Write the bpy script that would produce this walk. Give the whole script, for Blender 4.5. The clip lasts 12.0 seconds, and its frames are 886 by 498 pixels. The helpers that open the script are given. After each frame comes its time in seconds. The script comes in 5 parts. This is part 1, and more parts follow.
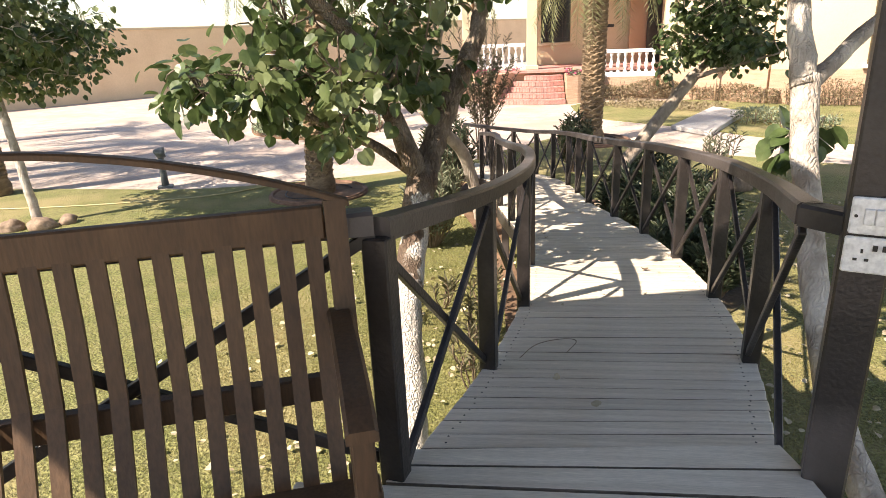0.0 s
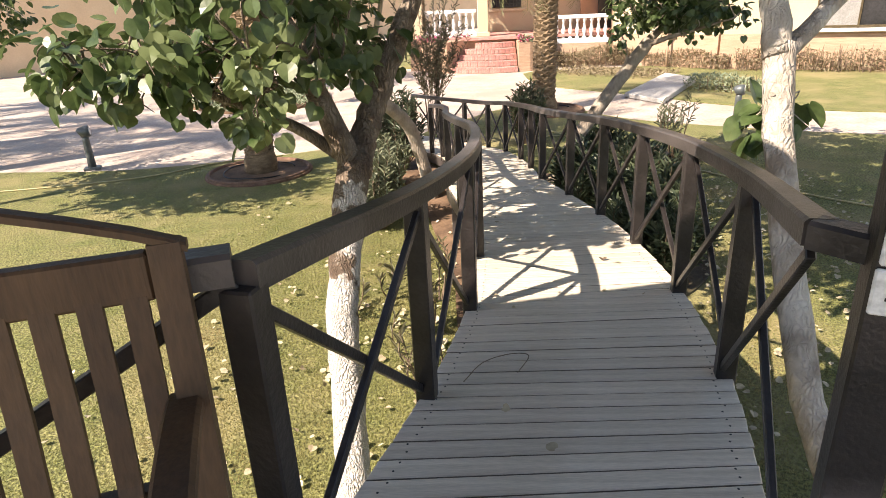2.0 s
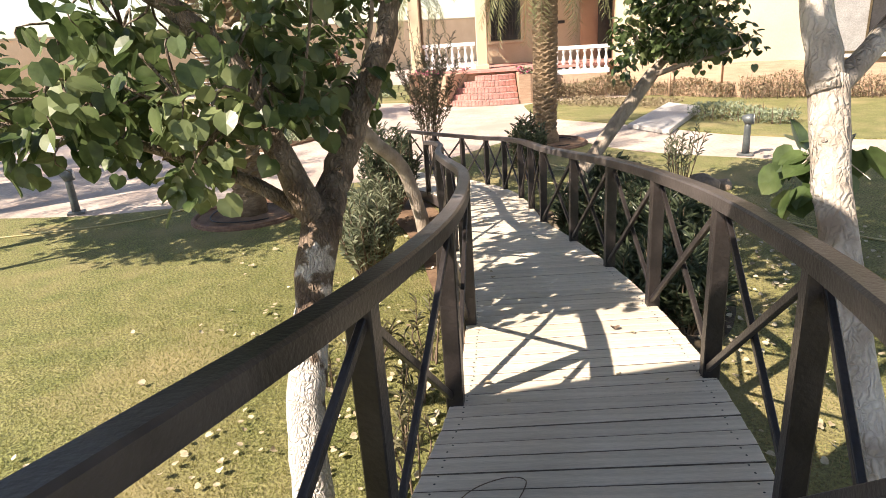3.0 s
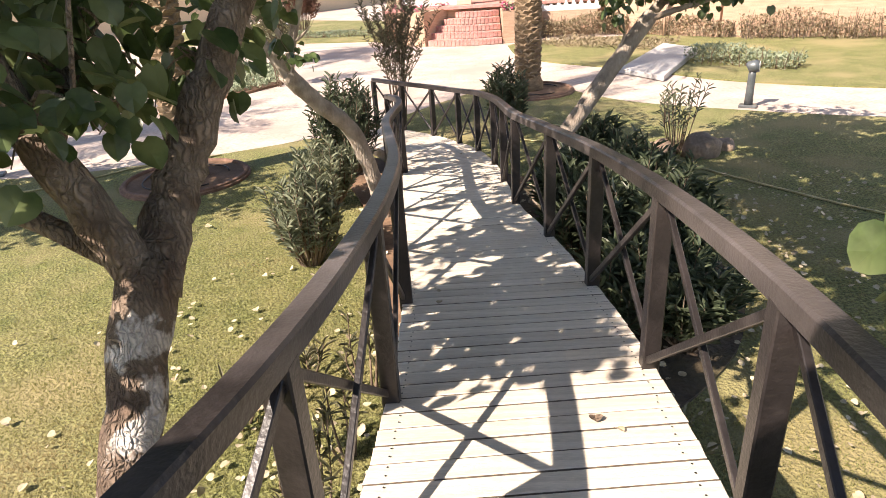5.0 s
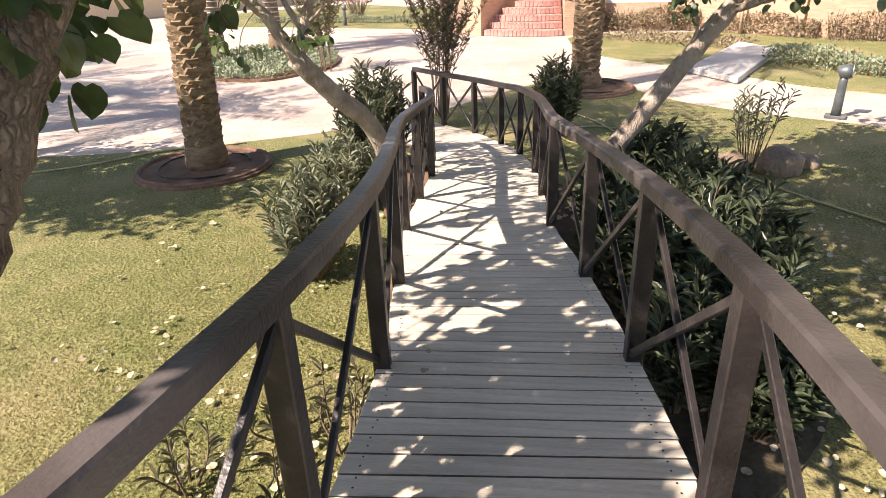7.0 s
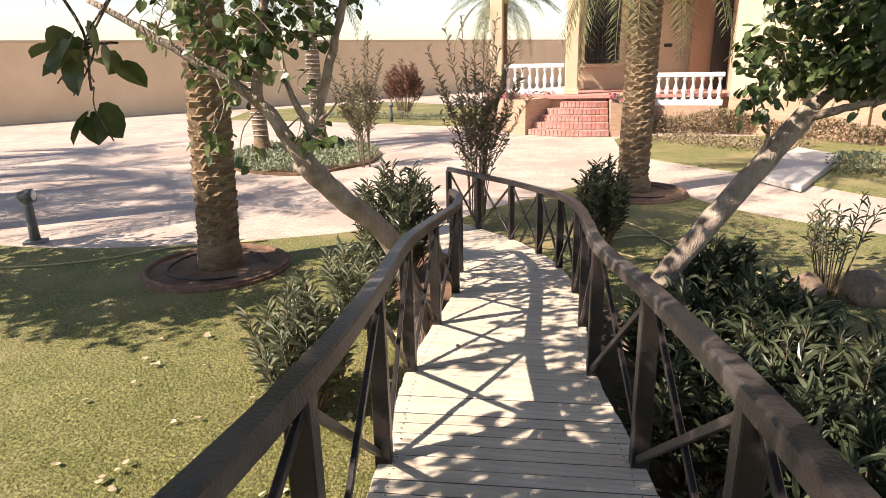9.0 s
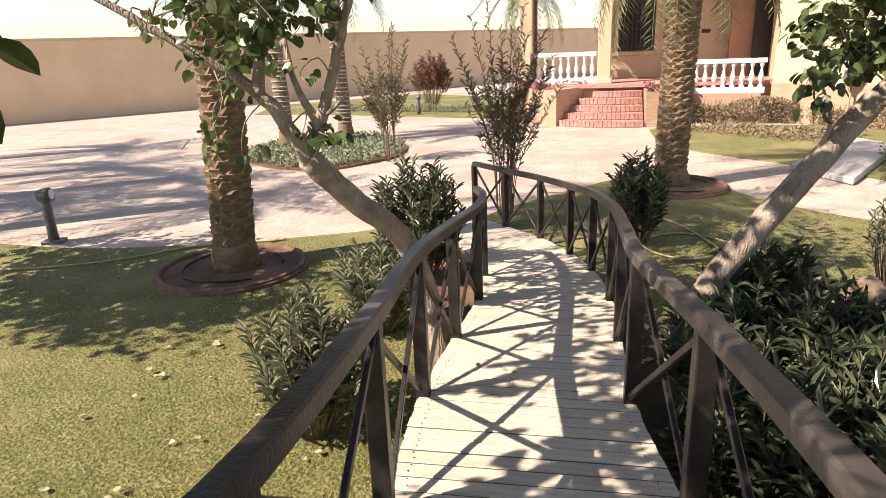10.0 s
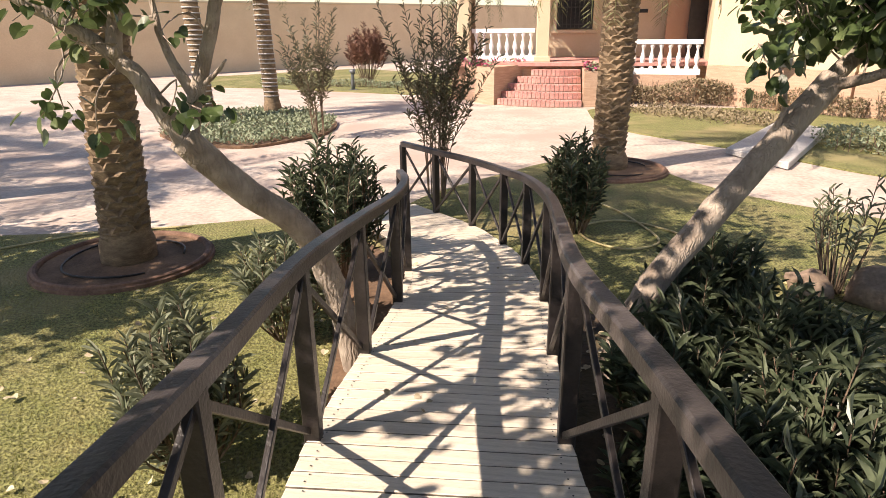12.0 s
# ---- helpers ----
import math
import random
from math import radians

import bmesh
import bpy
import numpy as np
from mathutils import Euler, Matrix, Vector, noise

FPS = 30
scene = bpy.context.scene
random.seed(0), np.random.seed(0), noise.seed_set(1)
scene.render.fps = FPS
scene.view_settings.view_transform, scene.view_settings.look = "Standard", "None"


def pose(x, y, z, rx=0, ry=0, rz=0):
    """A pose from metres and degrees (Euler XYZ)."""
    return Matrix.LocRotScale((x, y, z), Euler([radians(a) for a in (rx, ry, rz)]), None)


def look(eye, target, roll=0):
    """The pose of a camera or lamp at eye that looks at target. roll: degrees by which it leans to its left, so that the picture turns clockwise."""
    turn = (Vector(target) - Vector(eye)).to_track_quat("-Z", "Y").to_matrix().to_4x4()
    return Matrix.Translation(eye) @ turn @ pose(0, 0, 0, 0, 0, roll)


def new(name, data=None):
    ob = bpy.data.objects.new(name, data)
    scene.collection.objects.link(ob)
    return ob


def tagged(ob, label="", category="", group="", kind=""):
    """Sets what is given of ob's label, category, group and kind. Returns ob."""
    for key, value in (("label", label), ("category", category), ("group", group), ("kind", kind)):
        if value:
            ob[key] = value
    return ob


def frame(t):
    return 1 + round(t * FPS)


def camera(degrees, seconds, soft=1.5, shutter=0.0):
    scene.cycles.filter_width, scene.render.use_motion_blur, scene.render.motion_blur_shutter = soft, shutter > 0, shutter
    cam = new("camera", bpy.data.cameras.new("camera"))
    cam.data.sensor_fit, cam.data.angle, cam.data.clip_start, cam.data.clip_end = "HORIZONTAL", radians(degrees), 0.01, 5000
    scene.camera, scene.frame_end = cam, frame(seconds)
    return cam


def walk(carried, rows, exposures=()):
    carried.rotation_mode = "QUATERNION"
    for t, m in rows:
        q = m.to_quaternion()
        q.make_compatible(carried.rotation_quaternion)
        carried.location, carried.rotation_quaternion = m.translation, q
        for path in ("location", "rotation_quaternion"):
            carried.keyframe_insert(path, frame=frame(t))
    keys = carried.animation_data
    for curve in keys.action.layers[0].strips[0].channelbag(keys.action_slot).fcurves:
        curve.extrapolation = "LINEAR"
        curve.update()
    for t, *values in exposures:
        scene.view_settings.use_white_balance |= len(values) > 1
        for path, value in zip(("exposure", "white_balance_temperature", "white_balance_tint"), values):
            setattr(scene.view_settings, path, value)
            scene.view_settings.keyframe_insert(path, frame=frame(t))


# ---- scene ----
cam = camera(70.2, 12.0, soft=0.6)
PATH = [
    (0, (0.001, -0.087, 2.792), (-0.227, 1.792, 2.146), -2.5),
    (0.5, (-0.041, -0.066, 2.8), (-0.261, 1.813, 2.152), -3.2),
    (1, (-0.044, -0.012, 2.797), (-0.238, 1.885, 2.193), -4.2),
    (1.5, (-0.048, 0.099, 2.771), (-0.194, 1.992, 2.141), -3.9),
    (2, (0.075, 0.405, 2.778), (-0.022, 2.26, 2.037), -2.8),
    (2.5, (0.15, 0.661, 2.788), (0.122, 2.529, 2.073), -0.7),
    (3, (0.177, 1.03, 2.762), (0.066, 2.917, 2.111), -3.9),
    (3.5, (0.263, 1.412, 2.761), (0.212, 3.288, 2.069), -1.3),
    (5.5, (0.482, 2.536, 2.767), (0.394, 4.347, 1.923), -4.3),
    (6, (0.505, 2.766, 2.726), (0.475, 4.621, 1.979), -2.4),
    (6.5, (0.604, 2.996, 2.677), (0.42, 4.802, 1.838), -3.3),
    (7, (0.673, 3.233, 2.622), (0.433, 5.027, 1.772), -2.3),
    (9, (0.723, 4.176, 2.567), (0.342, 6.052, 1.986), -1.4),
    (9.5, (0.704, 4.398, 2.486), (0.26, 6.242, 1.849), -2.1),
    (10, (0.709, 4.635, 2.526), (0.234, 6.483, 1.925), -2.4),
    (10.5, (0.757, 4.811, 2.478), (0.357, 6.664, 1.84), -2.0),
    (11, (0.695, 5.017, 2.426), (0.377, 6.892, 1.808), -2.0),
    (11.5, (0.685, 5.165, 2.439), (0.367, 7.044, 1.831), -1.9),
    (12, (0.744, 5.336, 2.436), (0.455, 7.197, 1.765), -0.7),
]
walk(cam, [(t, look(eye, target, roll)) for t, eye, target, roll in PATH],
     exposures=[(0.0, 1.30, 7400, 16), (3.5, 1.19, 7300, 16), (5.5, 1.26, 7150, 20), (7.0, 1.25, 7150, 20), (9.0, 0.96, 7450, 20), (12.0, 0.92, 7450, 20)])

# ---- world and sun ----
SUN_TO = Vector((0.66, 0.50, -0.80)).normalized()
world = bpy.data.worlds.new("sky")
scene.world = world
world.use_nodes = True
wn = world.node_tree
sky = wn.nodes.new("ShaderNodeTexSky")
sky.sky_type = 'NISHITA'
sky.sun_disc = False
sky.sun_elevation = math.asin(-SUN_TO.z)
sky.sun_rotation = math.atan2(-SUN_TO.x, -SUN_TO.y)
sky.dust_density = 0.4
wn.nodes["Background"].inputs[1].default_value = 0.10
wn.links.new(sky.outputs[0], wn.nodes["Background"].inputs[0])
sun = new("sun", bpy.data.lights.new("sun", 'SUN'))
sun.data.energy, sun.data.angle, sun.data.color = 5.0, radians(0.5), (1.0, 0.94, 0.84)
sun.matrix_world = look((0, 0, 20), Vector((0, 0, 20)) + SUN_TO)


# ---- materials ----
def material(name, c1, c2, scale=6.0, rough=0.8, bump=0.15, fine=60.0, stretch=(1, 1, 1), metal=0.0, c3=None, per_object=0.0, translucent=0.0, grain=0.5, depth=0.01, spread=0.2):
    """Two-scale noise colour with fine bump, in object space metres."""
    m = bpy.data.materials.new(name)
    m.use_nodes = True
    nt = m.node_tree
    b = nt.nodes["Principled BSDF"]
    co = nt.nodes.new("ShaderNodeTexCoord")
    mp = nt.nodes.new("ShaderNodeMapping")
    mp.inputs["Scale"].default_value = stretch
    nt.links.new(co.outputs["Object"], mp.inputs[0])
    n1 = nt.nodes.new("ShaderNodeTexNoise")
    n1.inputs["Scale"].default_value, n1.inputs["Detail"].default_value = scale, 6
    n2 = nt.nodes.new("ShaderNodeTexNoise")
    n2.inputs["Scale"].default_value, n2.inputs["Detail"].default_value = fine, 4
    nt.links.new(mp.outputs[0], n1.inputs["Vector"])
    nt.links.new(mp.outputs[0], n2.inputs["Vector"])
    ramp = nt.nodes.new("ShaderNodeValToRGB")
    ramp.color_ramp.elements[0].position, ramp.color_ramp.elements[1].position = 0.32, 0.68
    ramp.color_ramp.elements[0].color, ramp.color_ramp.elements[1].color = (*c1, 1), (*c2, 1)
    nt.links.new(n1.outputs[0], ramp.inputs[0])
    mix = nt.nodes.new("ShaderNodeMix")
    mix.data_type, mix.blend_type = 'RGBA', 'MULTIPLY'
    mix.inputs[0].default_value = grain
    r2 = nt.nodes.new("ShaderNodeValToRGB")
    r2.color_ramp.elements[0].position, r2.color_ramp.elements[1].position = 0.5 - spread, 0.5 + spread
    r2.color_ramp.elements[0].color, r2.color_ramp.elements[1].color = (0.45, 0.45, 0.45, 1), (1.2, 1.2, 1.2, 1)
    nt.links.new(n2.outputs[0], r2.inputs[0])
    nt.links.new(ramp.outputs[0], mix.inputs[6])
    nt.links.new(r2.outputs[0], mix.inputs[7])
    last = mix.outputs[2]
    if c3:
        n3 = nt.nodes.new("ShaderNodeTexNoise")
        n3.inputs["Scale"].default_value, n3.inputs["Detail"].default_value = scale * 0.23, 5
        nt.links.new(co.outputs["Object"], n3.inputs["Vector"])
        r3 = nt.nodes.new("ShaderNodeValToRGB")
        r3.color_ramp.elements[0].position, r3.color_ramp.elements[1].position = 0.5, 0.66
        nt.links.new(n3.outputs[0], r3.inputs[0])
        m3 = nt.nodes.new("ShaderNodeMix")
        m3.data_type = 'RGBA'
        nt.links.new(r3.outputs[0], m3.inputs[0])
        nt.links.new(last, m3.inputs[6])
        m3.inputs[7].default_value = (*c3, 1)
        last = m3.outputs[2]
    if per_object:
        oi = nt.nodes.new("ShaderNodeObjectInfo")
        mr = nt.nodes.new("ShaderNodeMapRange")
        mr.inputs[3].default_value, mr.inputs[4].default_value = 1 - per_object, 1 + per_object
        nt.links.new(oi.outputs["Random"], mr.inputs[0])
        hv = nt.nodes.new("ShaderNodeHueSaturation")
        nt.links.new(mr.outputs[0], hv.inputs["Value"])
        nt.links.new(last, hv.inputs["Color"])
        last = hv.outputs[0]
    nt.links.new(last, b.inputs["Base Color"])
    b.inputs["Roughness"].default_value, b.inputs["Metallic"].default_value = rough, metal
    if bump:
        bp = nt.nodes.new("ShaderNodeBump")
        bp.inputs["Strength"].default_value, bp.inputs["Distance"].default_value = bump, depth
        nt.links.new(n2.outputs[0], bp.inputs["Height"])
        nt.links.new(bp.outputs[0], b.inputs["Normal"])
    if translucent:
        tr = nt.nodes.new("ShaderNodeBsdfTranslucent")
        nt.links.new(last, tr.inputs[0])
        ms = nt.nodes.new("ShaderNodeMixShader")
        ms.inputs[0].default_value = translucent
        nt.links.new(b.outputs[0], ms.inputs[1])
        nt.links.new(tr.outputs[0], ms.inputs[2])
        nt.links.new(ms.outputs[0], nt.nodes["Material Output"].inputs[0])
    return m


M_PLANK = material("weathered_plank", (0.60, 0.515, 0.41), (0.76, 0.675, 0.56), 2.2, 0.75, 0.30, 30, (1, 16, 16), per_object=0.09, grain=0.35)
# darker brown for the side faces of the planks
M_JOINT = material("dark_plank_edge", (0.13, 0.105, 0.08), (0.25, 0.21, 0.165), 8.0, 0.9, 0.3, 40)
M_RAIL = material("faded_dark_painted_wood", (0.012, 0.010, 0.010), (0.036, 0.029, 0.028), 5.0, 0.40, 0.25, 70, (1, 1, 1), c3=(0.115, 0.098, 0.094))
M_BENCH = material("teak_bench_wood", (0.068, 0.036, 0.018), (0.115, 0.064, 0.032), 4.0, 0.6, 0.15, 60, (2, 2, 0.3))
M_LAWN = material("mown_lawn", (0.165, 0.180, 0.055), (0.250, 0.235, 0.092), 2.6, 0.95, 1.0, 38, c3=(0.27, 0.228, 0.105), grain=1.0, depth=0.03, spread=0.12)
M_GRASS = material("grass_blade", (0.185, 0.205, 0.060), (0.35, 0.33, 0.13), 3.0, 0.8, 0.0, 60, c3=(0.34, 0.27, 0.13), translucent=0.4)
M_SOIL = material("reddish_soil", (0.10, 0.058, 0.034), (0.23, 0.14, 0.085), 3.0, 0.95, 0.9, 30)
# soil with the shade of the right-hand bed put into its colour
M_EARTH = material("shade_toned_earth", (0.045, 0.030, 0.020), (0.115, 0.080, 0.052), 4.0, 0.95, 0.9, 30, c3=(0.10, 0.085, 0.04), depth=0.02)
M_PLAZA = material("stamped_concrete", (0.43, 0.345, 0.29), (0.58, 0.49, 0.42), 1.7, 0.85, 0.6, 14, c3=(0.40, 0.305, 0.255))
M_WALL = material("tan_render", (0.66, 0.48, 0.31), (0.74, 0.56, 0.37), 0.7, 0.9, 0.06, 20, grain=0.12)
M_HOUSE = material("cream_plaster", (0.54, 0.43, 0.29), (0.62, 0.505, 0.355), 0.8, 0.85, 0.06, 25, grain=0.12)
M_TERRA = material("terracotta_brown", (0.35, 0.22, 0.14), (0.42, 0.27, 0.18), 1.0, 0.8, 0.06, 25, grain=0.12)
M_WHITE = material("white_balustrade", (0.74, 0.72, 0.70), (0.82, 0.80, 0.78), 3.0, 0.6, 0.05, 40, grain=0.15)
M_BRICK = material("red_step_brick", (0.44, 0.20, 0.17), (0.58, 0.31, 0.27), 5.0, 0.8, 0.2, 40, per_object=0.15)
M_MORTAR = material("mortar", (0.50, 0.38, 0.31), (0.60, 0.47, 0.39), 5.0, 0.9, 0.2, 40)
M_STONE = material("tan_brick_base", (0.44, 0.28, 0.19), (0.55, 0.38, 0.27), 3.0, 0.9, 0.3, 30, (1, 1, 8))
M_BARK = material("grey_brown_bark", (0.13, 0.088, 0.058), (0.25, 0.18, 0.125), 9.0, 0.9, 1.0, 45, (1, 1, 0.30), depth=0.03, grain=0.8)


def bark(name, dark, light, wash=None, top=1.0, ridge=52.0, cut=0.32, relief=0.014):
    """Furrowed bark in object space; wash: colour of the lime paint up to a ragged line at that height."""
    m = bpy.data.materials.new(name)
    m.use_nodes = True
    nt = m.node_tree
    b = nt.nodes["Principled BSDF"]
    b.inputs["Roughness"].default_value = 0.9
    co = nt.nodes.new("ShaderNodeTexCoord")
    mp = nt.nodes.new("ShaderNodeMapping")
    mp.inputs["Scale"].default_value = (1, 1, 0.09)
    nt.links.new(co.outputs["Object"], mp.inputs[0])
    warp = nt.nodes.new("ShaderNodeTexNoise")
    warp.inputs["Scale"].default_value, warp.inputs["Detail"].default_value = 11, 4
    nt.links.new(co.outputs["Object"], warp.inputs["Vector"])
    add = nt.nodes.new("ShaderNodeVectorMath")
    add.operation = 'MULTIPLY_ADD'
    add.inputs[1].default_value = (0.09, 0.09, 0.04)
    nt.links.new(warp.outputs["Color"], add.inputs[0])
    nt.links.new(mp.outputs[0], add.inputs[2])
    vor = nt.nodes.new("ShaderNodeTexVoronoi")
    vor.feature = 'DISTANCE_TO_EDGE'
    vor.inputs["Scale"].default_value = ridge
    nt.links.new(add.outputs[0], vor.inputs["Vector"])
    furrow = nt.nodes.new("ShaderNodeMapRange")
    furrow.inputs[2].default_value = 0.30
    nt.links.new(vor.outputs["Distance"], furrow.inputs[0])
    big = nt.nodes.new("ShaderNodeTexNoise")
    big.inputs["Scale"].default_value, big.inputs["Detail"].default_value = 7, 6
    nt.links.new(co.outputs["Object"], big.inputs["Vector"])
    ramp = nt.nodes.new("ShaderNodeValToRGB")
    ramp.color_ramp.elements[0].position, ramp.color_ramp.elements[1].position = 0.35, 0.68
    ramp.color_ramp.elements[0].color, ramp.color_ramp.elements[1].color = (*dark, 1), (*light, 1)
    nt.links.new(big.outputs[0], ramp.inputs[0])
    last = ramp.outputs[0]
    if wash:
        sep = nt.nodes.new("ShaderNodeSeparateXYZ")
        nt.links.new(co.outputs["Object"], sep.inputs[0])
        rag = nt.nodes.new("ShaderNodeMath")
        rag.operation = 'MULTIPLY_ADD'
        rag.inputs[1].default_value = -2.6
        nt.links.new(big.outputs[0], rag.inputs[0])
        nt.links.new(sep.outputs["Z"], rag.inputs[2])
        lime = nt.nodes.new("ShaderNodeMapRange")
        lime.inputs[1].default_value, lime.inputs[2].default_value = top - 1.3 + 0.06, top - 1.3 - 0.06
        nt.links.new(rag.outputs[0], lime.inputs[0])
        mixw = nt.nodes.new("ShaderNodeMix")
        mixw.data_type = 'RGBA'
        mixw.inputs[7].default_value = (*wash, 1)
        nt.links.new(lime.outputs[0], mixw.inputs[0])
        nt.links.new(last, mixw.inputs[6])
        last = mixw.outputs[2]
    dk = nt.nodes.new("ShaderNodeMix")
    dk.data_type, dk.blend_type = 'RGBA', 'MULTIPLY'
    dk.inputs[0].default_value = cut
    nt.links.new(last, dk.inputs[6])
    nt.links.new(furrow.outputs[0], dk.inputs[7])
    nt.links.new(dk.outputs[2], b.inputs["Base Color"])
    fine = nt.nodes.new("ShaderNodeTexNoise")
    fine.inputs["Scale"].default_value, fine.inputs["Detail"].default_value = 60, 5
    nt.links.new(mp.outputs[0], fine.inputs["Vector"])
    hgt = nt.nodes.new("ShaderNodeMath")
    hgt.operation = 'MULTIPLY_ADD'
    hgt.inputs[1].default_value = 0.5
    nt.links.new(fine.outputs[0], hgt.inputs[0])
    nt.links.new(furrow.outputs[0], hgt.inputs[2])
    bp = nt.nodes.new("ShaderNodeBump")
    bp.inputs["Strength"].default_value, bp.inputs["Distance"].default_value = 0.9, relief
    nt.links.new(hgt.outputs[0], bp.inputs["Height"])
    nt.links.new(bp.outputs[0], b.inputs["Normal"])
    return m


M_WASHED = bark("limewashed_bark", (0.15, 0.10, 0.07), (0.30, 0.23, 0.17), (0.76, 0.70, 0.64), 1.42)
M_PALE = bark("pale_cracked_bark", (0.34, 0.28, 0.23), (0.66, 0.60, 0.53), ridge=40, cut=0.16, relief=0.008)
M_LEANING = bark("smooth_grey_bark", (0.24, 0.19, 0.15), (0.45, 0.38, 0.31), ridge=34, cut=0.12, relief=0.006)
M_TRUNK = bark("furrowed_grey_bark", (0.17, 0.12, 0.085), (0.36, 0.29, 0.225), ridge=50)
M_PALM = material("palm_leaf_base", (0.15, 0.10, 0.06), (0.31, 0.225, 0.14), 6.0, 0.9, 0.7, 40, (1, 1, 3))
M_FROND = material("palm_frond", (0.13, 0.15, 0.06), (0.24, 0.24, 0.11), 4.0, 0.55, 0.0, 30, translucent=0.2)
M_LEAF = material("heart_leaf", (0.036, 0.066, 0.020), (0.13, 0.185, 0.068), 7.0, 0.36, 0.05, 30, c3=(0.23, 0.275, 0.125), translucent=0.33)
M_OLEAG = material("grey_oleander_leaf", (0.11, 0.135, 0.08), (0.33, 0.35, 0.235), 6.0, 0.45, 0.05, 30, translucent=0.2)
M_OLEA = material("oleander_leaf", (0.032, 0.050, 0.028), (0.14, 0.17, 0.10), 6.0, 0.38, 0.05, 30, translucent=0.15)
M_OLEAR = material("olive_oleander_leaf", (0.085, 0.085, 0.045), (0.22, 0.20, 0.12), 6.0, 0.45, 0.05, 30, translucent=0.2)
M_DRYL = material("fallen_leaf", (0.34, 0.26, 0.16), (0.62, 0.54, 0.38), 9.0, 0.8, 0.0, 30)
M_COVER = material("ground_cover", (0.17, 0.22, 0.13), (0.36, 0.40, 0.27), 9.0, 0.8, 0.0, 40, translucent=0.1)
M_DRYHEDGE = material("dry_hedge", (0.17, 0.13, 0.075), (0.32, 0.26, 0.16), 7.0, 0.9, 0.0, 40)
M_BOLL = material("grey_painted_metal", (0.085, 0.10, 0.105), (0.14, 0.155, 0.16), 6.0, 0.45, 0.05, 60, metal=0.3)
M_HOSE = material("yellow_hose", (0.42, 0.36, 0.17), (0.55, 0.48, 0.26), 6.0, 0.5, 0.0, 60)
M_PLASTIC = material("white_plastic", (0.78, 0.78, 0.77), (0.84, 0.84, 0.83), 6.0, 0.35, 0.0, 60)
M_BLACK = material("black_iron", (0.012, 0.011, 0.010), (0.03, 0.026, 0.024), 6.0, 0.5, 0.05, 60)
M_GLASSD = material("dark_window_glass", (0.02, 0.02, 0.022), (0.035, 0.035, 0.04), 2.0, 0.12, 0.0, 20)
M_SHUT = material("grey_shutter", (0.26, 0.25, 0.24), (0.33, 0.32, 0.31), 3.0, 0.6, 0.05, 30)
M_FRAME = material("bronze_frame", (0.10, 0.075, 0.04), (0.16, 0.12, 0.07), 6.0, 0.4, 0.05, 60, metal=0.5)
M_FLOWER = material("magenta_flower", (0.45, 0.05, 0.14), (0.62, 0.13, 0.25), 8.0, 0.7, 0.0, 30)
M_REDLEAF = material("reddish_leaf", (0.14, 0.07, 0.05), (0.26, 0.12, 0.08), 8.0, 0.6, 0.0, 30, translucent=0.1)
M_ROCK = material("brown_rock", (0.20, 0.14, 0.10), (0.34, 0.25, 0.18), 5.0, 0.9, 0.8, 25)
M_SLAB = material("pale_concrete_slab", (0.44, 0.42, 0.40), (0.54, 0.52, 0.49), 2.0, 0.85, 0.2, 30)
M_ROOF = material("dark_roof_boards", (0.09, 0.06, 0.04), (0.14, 0.10, 0.07), 4.0, 0.7, 0.1, 30)


# ---- mesh helpers ----
def obj(name, bm, mats, parent=None, smooth=False):
    me = bpy.data.meshes.new(name)
    bm.normal_update()
    bm.to_mesh(me)
    bm.free()
    for m in (mats if isinstance(mats, (list, tuple)) else [mats]):
        me.materials.append(m)
    if smooth:
        for p in me.polygons:
            p.use_smooth = True
    ob = new(name, me)
    if parent:
        ob.parent = parent
    return ob


def bm_box(bm, sx, sy, sz, m=Matrix(), bevel=0.0, mat=0):
    r = bmesh.ops.create_cube(bm, size=1, matrix=m @ Matrix.Diagonal((sx, sy, sz, 1)))
    vs = r["verts"]
    fs = list({f for v in vs for f in v.link_faces})
    if bevel:
        es = list({e for v in vs for e in v.link_edges})
        out = bmesh.ops.bevel(bm, geom=es, offset=bevel, segments=1, affect='EDGES', profile=0.5)
        fs = list(set([f for f in fs if f.is_valid] + out["faces"]))
    for f in fs:
        f.material_index = mat


def box(name, sx, sy, sz, m, mat, parent=None, bevel=0.004):
    bm = bmesh.new()
    bm_box(bm, sx, sy, sz, Matrix(), bevel)
    ob = obj(name, bm, mat, parent)
    ob.matrix_basis = m
    return ob


def between(a, b, up=Vector((0, 0, 1))):
    """Frame at the middle of a-b, with x along it."""
    a, b = Vector(a), Vector(b)
    x = (b - a).normalized()
    y = up.cross(x)
    if y.length < 1e-4:
        y = Vector((0, 1, 0)).cross(x)
    y.normalize()
    z = x.cross(y)
    m = Matrix((x, y, z)).transposed().to_4x4()
    m.translation = (a + b) / 2
    return m


